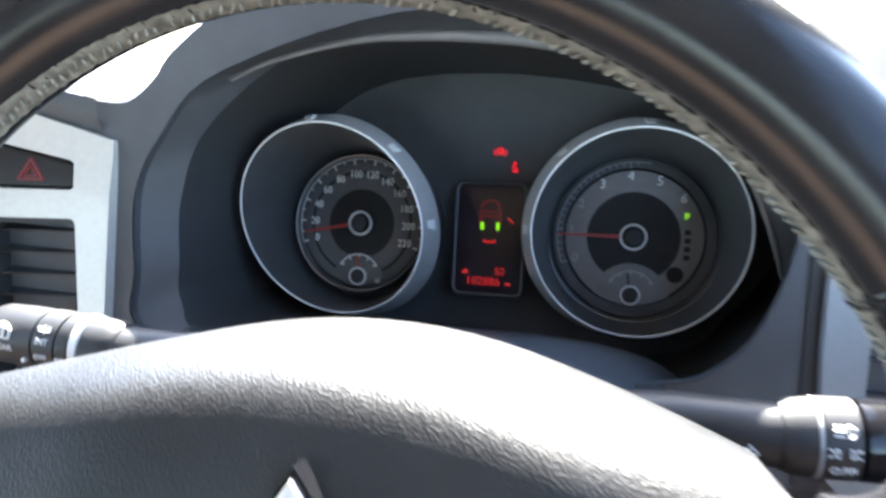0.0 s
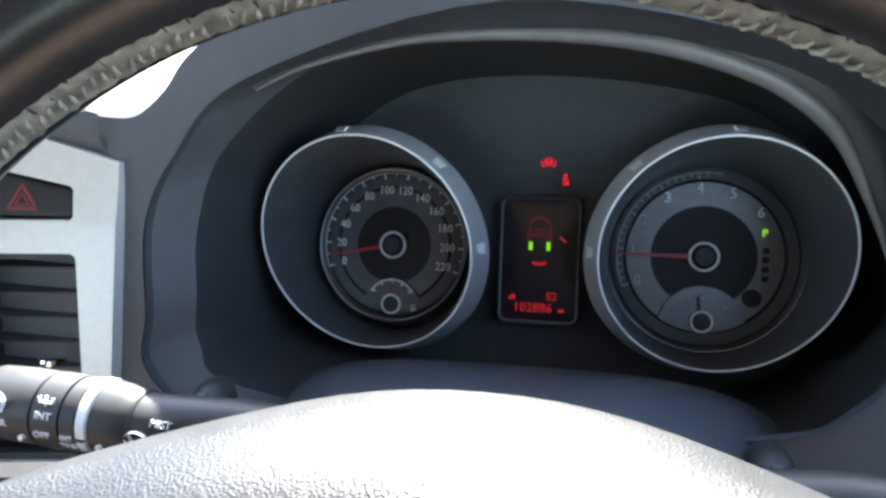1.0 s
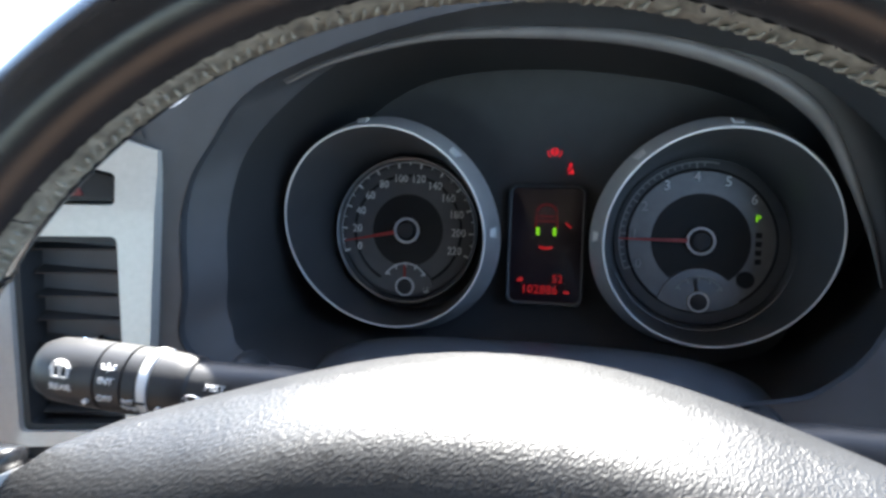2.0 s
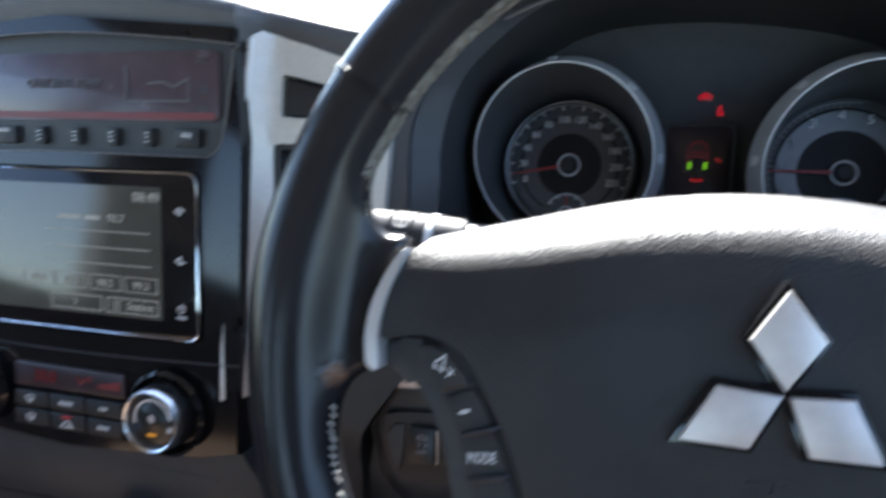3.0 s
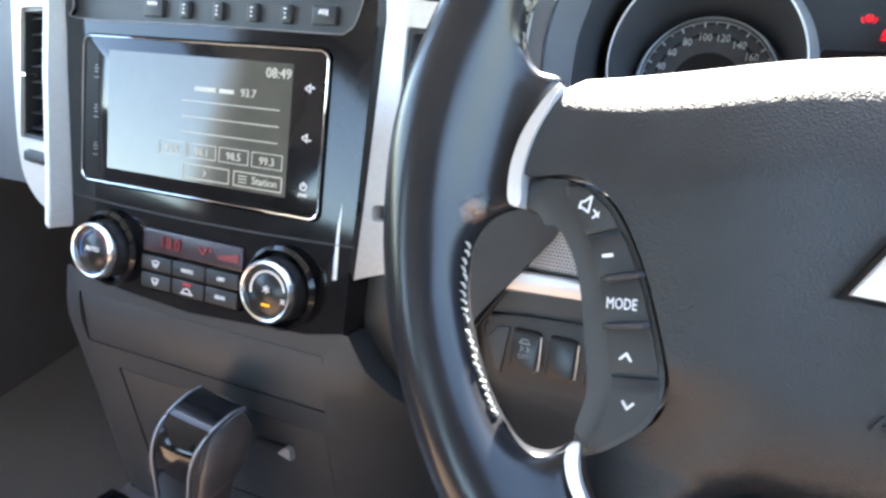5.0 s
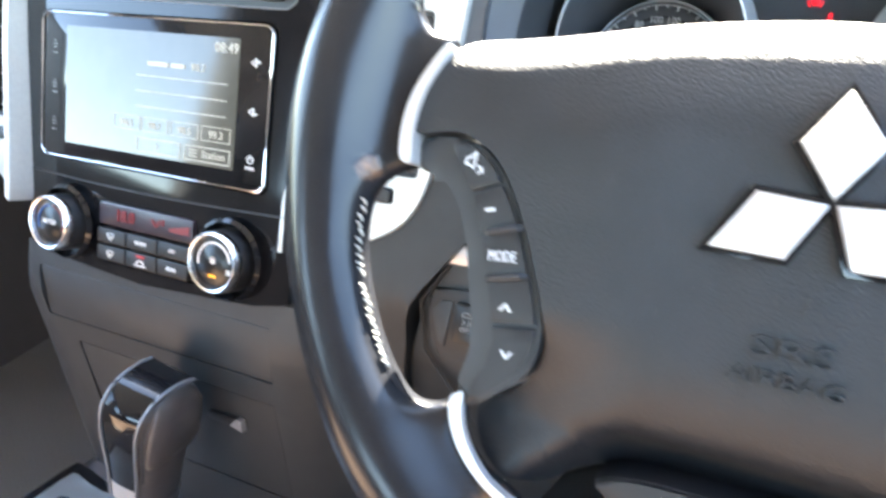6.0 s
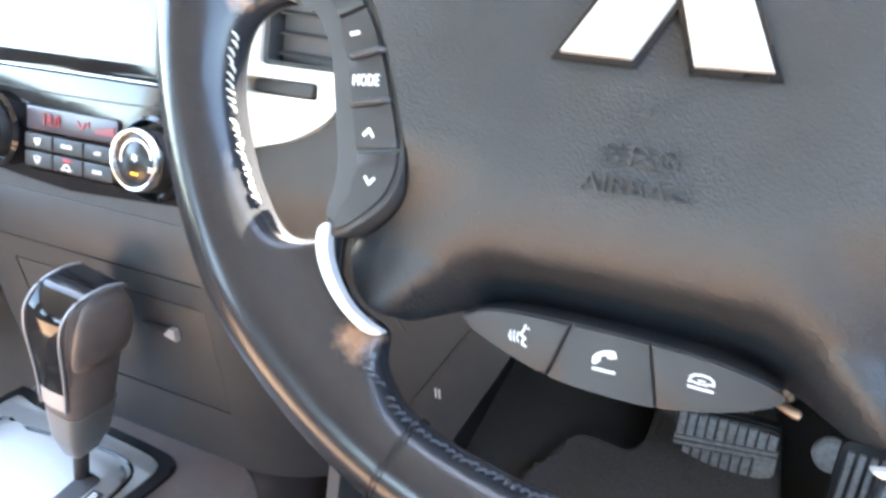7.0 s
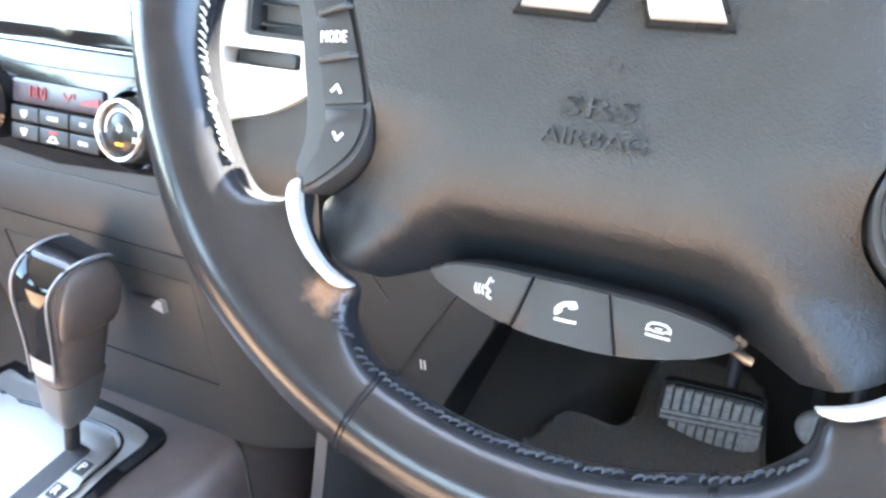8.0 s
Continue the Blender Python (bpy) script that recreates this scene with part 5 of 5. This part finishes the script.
part("strip", plate([(.665, -1.02), (.77, -.875), (1.6, -.875), (1.6, -.985), (1.14, -.985)], -.76, -.70, .02, 3), SATIN, knee, "satin silver strip")
bez = smooth_loop([(.60, -1.30), (.64, -1.22), (.74, -1.17), (1.7, -1.15), (1.75, -1.55), (1.2, -1.60), (.80, -1.62), (.70, -1.60)], 3)
part("switch_bezel", plate(bez, -.735, -.68, .03, 3), BUTTON, knee, "raised switch surround")
part("finger_scoop", plate([(.64, -1.33), (.70, -1.25), (.78, -1.24), (.75, -1.55), (.70, -1.52)], -.75, -.70, .015), PANEL, knee)
for x in (.80, 1.03, 1.27):
    s_ = part("switch", bend(plate(rounded(x, -1.495, x + .185, -1.235, .03, 3), -.775, -.70, .02, 2), lambda a, b, c: (a, b + .06 * (c + 1.36), c)), SWITCH, knee, "glossy black push switch")
    # Silver line paints the glint on the black switch's right edge.
    part("switch_edge", sweep(bmesh.new(), [(x + .187, -.755, -1.26), (x + .189, -.75, -1.36), (x + .187, -.745, -1.48)], .006, 6), SILVER, s_)
    if x == .80:
        words("lettering", "OFF", .03, (x + .092, -.78, -1.40), FAINT, s_)
        part("icon", strokes([[(x + .06, -1.315), (x + .125, -1.315), (x + .11, -1.29), (x + .075, -1.29), (x + .06, -1.315)], [(x + .07, -1.335), (x + .085, -1.35), (x + .07, -1.365)], [(x + .11, -1.335), (x + .125, -1.35), (x + .11, -1.365)]], .006, -.775), FAINT, s_)

# lower centre stack with its drawers
low = thing("lower_stack", label="dull black lower centre stack with closed lids", category="dashboard panel")


def ls_y(x, z):
    return -1.20 + .38 * max(0.0, -1.75 - z) + .9 * max(0.0, abs(x - MID) - 1.08) ** 2


lid_a = rounded(-2.45, -1.975, -.27, -1.565, .02, 2)
lid_b = rounded(-2.2, -3.05, -.30, -2.16, .02, 2)
ls = [(-2.62, -1.40), (-.12, -1.40), (.0, -1.62), (.22, -1.85), (.32, -2.2), (.36, -2.8), (.36, -3.6), (-2.70, -3.6), (-2.64, -2.2)]
part("body", sheet(ls, ls_y, .5, .15, [lid_a, lid_b]), PANEL, low)
for nm, lid in (("ashtray_lid", lid_a), ("cubby_lid", lid_b)):
    cx, cz = sum(p[0] for p in lid) / len(lid), sum(p[1] for p in lid) / len(lid)
    small = [(cx + (x - cx) * .993, cz + (z - cz) * .984) for x, z in lid]
    part(nm, bend(plate(small, 0, .1, .012, 2), lambda x, y, z: (x, y + ls_y(x, z) + .004, z)), PANEL, low)
part("latch", bend(plate(rounded(-.93, -2.46, -.62, -2.38, .03, 3), -.04, .02, .012), lambda x, y, z: (x, y + ls_y(x, z), z)), BUTTON, low, "small lid latch")
part("latch_tip", bend(plate([(-.72, -2.45), (-.61, -2.48), (-.60, -2.38), (-.64, -2.37)], -.055, .0, .01), lambda x, y, z: (x, y + ls_y(x, z), z)), GRILL, low)

# ---- centre console (level in the car) ----
TILT20 = (20, 0, 0)
console = thing("centre_console", (MID, 0, 0), TILT20, "black centre console with a satin selector plate", "centre console")
# local frame: x across, y ahead, z up, all level; its top lies at CZ
CZ = -3.2


bm = bmesh.new()
prof = [(-1.55, CZ - 2.0), (-1.45, CZ - .12), (-1.38, CZ - .03), (-1.25, CZ), (.92, CZ), (1.03, CZ - .012), (1.13, CZ - .05), (1.21, CZ - .12), (1.28, CZ - .24), (1.35, CZ - .45), (1.43, CZ - .8), (1.70, CZ - 2.0)]
prev = None
for y in (-9.0, -4.0, -2.2, -1.4, -.9, -.2, .4, 2.6):
    ring = [bm.verts.new((x, y, z)) for x, z in prof]
    if prev:
        for i in range(len(prof) - 1):
            bm.faces.new((prev[i], prev[i + 1], ring[i + 1], ring[i]))
    prev = ring
part("body", bm, CONSOLE, console, "dark console moulding", angle=50)
f_loop = smooth_loop([(-1.45, -1.90), (-1.1, -1.85), (-.3, -1.83), (.40, -1.86), (.57, -1.93), (.58, -2.1), (.52, -2.5), (.44, -3.5), (-1.3, -3.5)], 4)
p_loop = smooth_loop([(-1.35, -2.0), (-1.05, -1.95), (-.3, -1.92), (.34, -1.95), (.46, -2.02), (.47, -2.15), (.42, -2.5), (.36, -3.45), (-1.2, -3.45)], 4)
r_loop = smooth_loop([(-1.2, -2.28), (-.9, -2.2), (-.3, -2.12), (.10, -2.10), (.30, -2.16), (.36, -2.3), (.34, -2.6), (.28, -3.42), (-1.1, -3.42)], 4)


def level_plate(loop, z0, z1, bevel=.015):
    """A plate lying flat: loop in (x, y), top at z1."""
    bm = plate([(x, y) for x, y in loop], -z1, -z0, bevel)
    return bend(bm, lambda x, y, z: (x, z, -y))


part("plate_frame", level_plate(f_loop, CZ - .05, CZ + .035, .03), GLOSS, console, "glossy black frame")
part("selector_plate", level_plate(p_loop, CZ - .02, CZ + .05, .02), PLATE_METAL, console, "satin metal selector plate")
part("plate_groove", sweep(bmesh.new(), [(x, y + .05, CZ + .05) for x, y in r_loop], .016, 6, closed=True), GLOSS, console)
part("raised_plate", level_plate(r_loop, CZ, CZ + .085, .05), PLATE_METAL, console, "raised satin gate plate")
part("selector_slot", level_plate(rounded(.0, -3.38, .19, -2.29, .03, 4), CZ, CZ + .089, .0), DARK, console)
for txt, y in (("P", -2.45), ("R", -2.68)):
    bm_ob = words("gear_letter", txt, .075, (0, 0, 0), WHITE, console)
    bm_ob.data.transform(Matrix.Translation(Vector((.27, y, CZ + .099)) * K) @ pose(0, 0, 0, -90, 0, 0))
    part("gear_tile", level_plate(rounded(.215, y - .06, .325, y + .06, .01, 2), CZ + .05, CZ + .094, .0), DARK, console)
edge = smooth_loop([(-1.3, -1.66, CZ), (-.43, -1.65, CZ), (.55, -1.64, CZ), (.95, -1.66, CZ), (1.09, -1.70, CZ - .03), (1.19, -1.76, CZ - .10), (1.29, -1.86, CZ - .26), (1.37, -1.95, CZ - .52), (1.44, -2.0, CZ - .85)], 5, closed=False)
part("console_edge", sweep(bmesh.new(), edge, .014, 8), BUTTON, console, "moulded edge line")

# selector lever
lever = thing("gear_selector", (-1.27, -1.25, -3.43), (9, 12, 7), "leather gear selector with metal trim", "gear lever")
part("stem", sweep(bmesh.new(), [(0, .12, -.62), (0, .05, .15)], .055, 16), DARK, lever)


def loft(sections, seg=28, power=.62):
    """Rounded-box sections (z, cx, cy, half width, half depth) joined upwards."""
    bm = bmesh.new()
    prev = None
    for z, cx, cy, w, d in sections:
        ring = []
        for i in range(seg):
            a = 2 * math.pi * i / seg
            ring.append(bm.verts.new((cx + w * math.copysign(abs(math.cos(a)) ** power, math.cos(a)), cy + d * math.copysign(abs(math.sin(a)) ** power, math.sin(a)), z)))
        if prev:
            for i in range(seg):
                bm.faces.new((prev[i], prev[(i + 1) % seg], ring[(i + 1) % seg], ring[i]))
        else:
            bm.faces.new(ring[::-1])
        prev = ring
    bm.faces.new(prev)
    return bm


part("skirt", loft([(-.06, 0, .07, .05, .07), (.0, 0, .065, .09, .12), (.16, 0, .06, .14, .18), (.46, 0, .04, .165, .215)], power=.5), PLATE_METAL, lever, "satin metal skirt")
squat = lambda x, y, z: (x * .95, y * .95, .46 + (z - .46) * .87 if z > .46 else z)
part("grip", bend(loft([(.46, 0, .04, .17, .22), (.52, 0, .035, .175, .225), (.8, 0, .015, .19, .25), (1.02, 0, .0, .20, .265), (1.06, 0, -.005, .207, .275), (1.14, 0, -.015, .218, .29), (1.35, 0, -.03, .222, .30), (1.50, 0, -.03, .205, .275), (1.60, 0, -.03, .165, .22), (1.645, 0, -.03, .11, .14)]), squat), SHIFTER, lever, "brown-black leather grip", angle=60)
spine = [(0, -.205, .56), (0, -.228, .74), (0, -.262, .95), (0, -.30, 1.14), (0, -.335, 1.36), (0, -.315, 1.52), (0, -.20, 1.635), (0, .0, 1.665), (0, .15, 1.63)]
sp = smooth_loop(spine, 5, closed=False)
half = lambda i: .108 + .0018 * i


def strip(rows):
    bm = bmesh.new()
    prev = None
    for i in rows:
        x, y, z = sp[i]
        ring = [bm.verts.new((half(i) * k, y - .022 * (1 - k * k), z + .012 * (1 - k * k))) for k in (-1, -.6, 0, .6, 1)]
        if prev:
            for k in range(4):
                bm.faces.new((prev[k], prev[k + 1], ring[k + 1], ring[k]))
        prev = ring
    return bm


part("spine", bend(strip(range(5, len(sp))), squat), GLOSS, lever, "glossy black spine panel")
part("badge", bend(strip(range(0, 6)), squat), SATIN, lever, "satin metal inlay")
for s in (-1, 1):
    part("edge_trim", bend(sweep(bmesh.new(), [(s * (half(i) + .004), y - .008, z) for i, (x, y, z) in enumerate(sp)], .010, 8), squat), DIM_SILVER, lever, "thin satin edge")
bm = bmesh.new()
for i in range(8, len(sp) - 2):
    for k in (0, .5):
        p = Vector(sp[i]).lerp(Vector(sp[i + 1]), k)
        sweep(bm, [(half(i) + .030, p.y + .012, p.z - .004), (half(i) + .046, p.y + .020, p.z + .010)], .0045, 5)
part("stitching", bend(bm, squat), DULL_THREAD, lever, "dark stitching beside the trim", kind="stuff")
for s in (-1, 1):
    part("shoulder", bend(loft([(.99, s * .16, .0, .03, .20), (1.02, s * .185, .0, .05, .235), (1.10, s * .20, -.01, .052, .26), (1.25, s * .205, -.015, .052, .27), (1.42, s * .20, -.02, .048, .255), (1.54, s * .175, -.02, .04, .20), (1.60, s * .14, -.02, .03, .12)], power=.8), squat), SHIFTER, lever, "padded leather shoulder", angle=70)

# ---- footwell ----
foot = thing("brake_pedal", (3.21, 2.2, -3.445), (8, 0, 0), "worn ribbed rubber brake pedal", "pedal")
ped = smooth_loop([(-.47, .30), (-.25, .325), (.1, .345), (.36, .345), (.415, .30), (.45, .1), (.47, -.08), (.44, -.17), (.30, -.215), (.1, -.23), (-.13, -.22), (-.35, -.165), (-.48, -.11), (-.505, -.05), (-.50, .2)], 3)
tread = lambda x: -.022 + .115 * (x + .48)


def tread_low(x):
    """The lower edge of the ribs at x."""
    return float(np.interp(x, (-.48, -.35, -.13, .1, .3, .42, .46), (-.095, -.145, -.195, -.205, -.19, -.15, -.09)))


part("back_plate", plate(ped, .0, .10, .02), DARK, foot)
part("pad", plate([(x * .98, z * .97) for x, z in ped], -.05, .01, .03), DARK, foot, "black pad under the ribs")
for i in range(10):
    x = -.43 + i * .0885
    x0, x1 = x - .036, x + .036
    part("rib", plate([(x0, tread(x0) + .06), (x1, tread(x1) + .06), (x1, .315 if i < 9 else .29), (x0, .30 if i else .28)], -.095, -.04, .012, 1), RUBBER, foot)
    if 0 < i < 8:
        part("rib", plate([(x0, tread_low(x0)), (x1, tread_low(x1)), (x1, tread(x1) - .06), (x0, tread(x0) - .06)], -.095, -.04, .012, 1), RUBBER, foot)
part("rib", plate([(.245, -.195), (.33, -.185), (.41, -.15), (.44, -.10), (.435, .03), (.245, .008)], -.095, -.04, .012, 1), RUBBER, foot)
for k in (-.029, .029):
    part("rib", plate([(-.475, tread(-.475) + k - .021), (.43, tread(.43) + k - .021), (.43, tread(.43) + k + .021), (-.475, tread(-.475) + k + .021)], -.09, -.04, .008, 1), RUBBER, foot)
part("arm", sweep(bmesh.new(), [(.1, .1, .0), (.1, .25, .6), (.05, .1, 1.6), (.0, -.4, 2.4)], .07, 10), DARK, foot)
gas = thing("accelerator_pedal", (4.30, 2.1, -3.45), (8, 0, 0), "black ribbed accelerator pedal", "pedal")
gl = rounded(-.20, -.75, .20, .45, .06)
part("pad", plate(gl, .0, .08, .02), DARK, gas)
for i in range(4):
    part("rib", plate(rounded(-.15 + .09 * i, -.65, -.10 + .09 * i, .36, .01, 2), -.035, .01, .006, 1), RUBBER, gas)
part("arm", sweep(bmesh.new(), [(0, .05, .3), (0, .2, 1.0), (0, .0, 2.2)], .06, 10), DARK, gas)
stop = thing("round_stop", (4.08, 2.2, -3.25), label="round grey rubber stop beside the pedal", category="rubber stop")
part("disc", lathe(bmesh.new(), [(0, -.03), (.14, -.03), (.17, .0), (.17, .06), (0, .06)], 24), RUBBER, stop)
part("bracket", sweep(bmesh.new(), [(0, .05, 0), (.0, .6, .5), (.0, .8, 1.2)], .05, 8), DARK, stop)
mat_thing = thing("floor_mat", (0, 0, 0), TILT20, "black carpet mat turned up under the pedals", "floor mat")
m_loop = smooth_loop([(1.45, -3.5), (1.35, .2), (1.52, .78), (1.72, 1.2), (2.0, 1.24), (2.32, 1.22), (2.48, 1.45), (2.52, 1.85), (2.6, 2.2), (2.8, 2.32), (3.26, 2.32), (3.62, 2.25), (3.8, 1.5), (3.85, -3.5)], 4)
bm = bend(sheet(m_loop, lambda x, z: 0.0, .06, .3), lambda x, y, z: (x, z, -4.85 - y + .16 * max(0.0, z - .6) ** 1.7))
part("carpet", bm, MAT_CLOTH, mat_thing)
rim_pts = [(x, z, -4.85 + .16 * max(0.0, z - .6) ** 1.7) for x, z in m_loop]
part("bound_edge", sweep(bmesh.new(), rim_pts, .028, 8, closed=True), MAT_EDGE, mat_thing, "sewn edge binding")
side = thing("footwell_trim", label="dull black footwell side trim", category="trim", kind="structure")
part("panel", bend(plate(rounded(-.4, -5.0, 5.0, -1.8, .2), 0, .1, .03), lambda x, y, z: (.50 - y, x, z)), DASH, side)
kick = thing("kick_panel", label="dark plastic lower column panel with a small mark", category="trim")
under = lambda x, y, z: (x, y + knee_y(x, z) + .04, z)
part("panel", bend(plate([(1.2, -1.9), (1.72, -1.95), (1.66, -2.15), (1.56, -2.36), (1.40, -2.68), (1.245, -3.0), (1.0, -3.5), (.5, -3.5), (.85, -2.7), (1.0, -2.3)], 0, .1, .02), under), PANEL, kick)
part("mark", bend(strokes([[(1.10, -2.60), (1.10, -2.68)], [(1.13, -2.60), (1.13, -2.68)]], .012, -.003), under), GREY, kick)
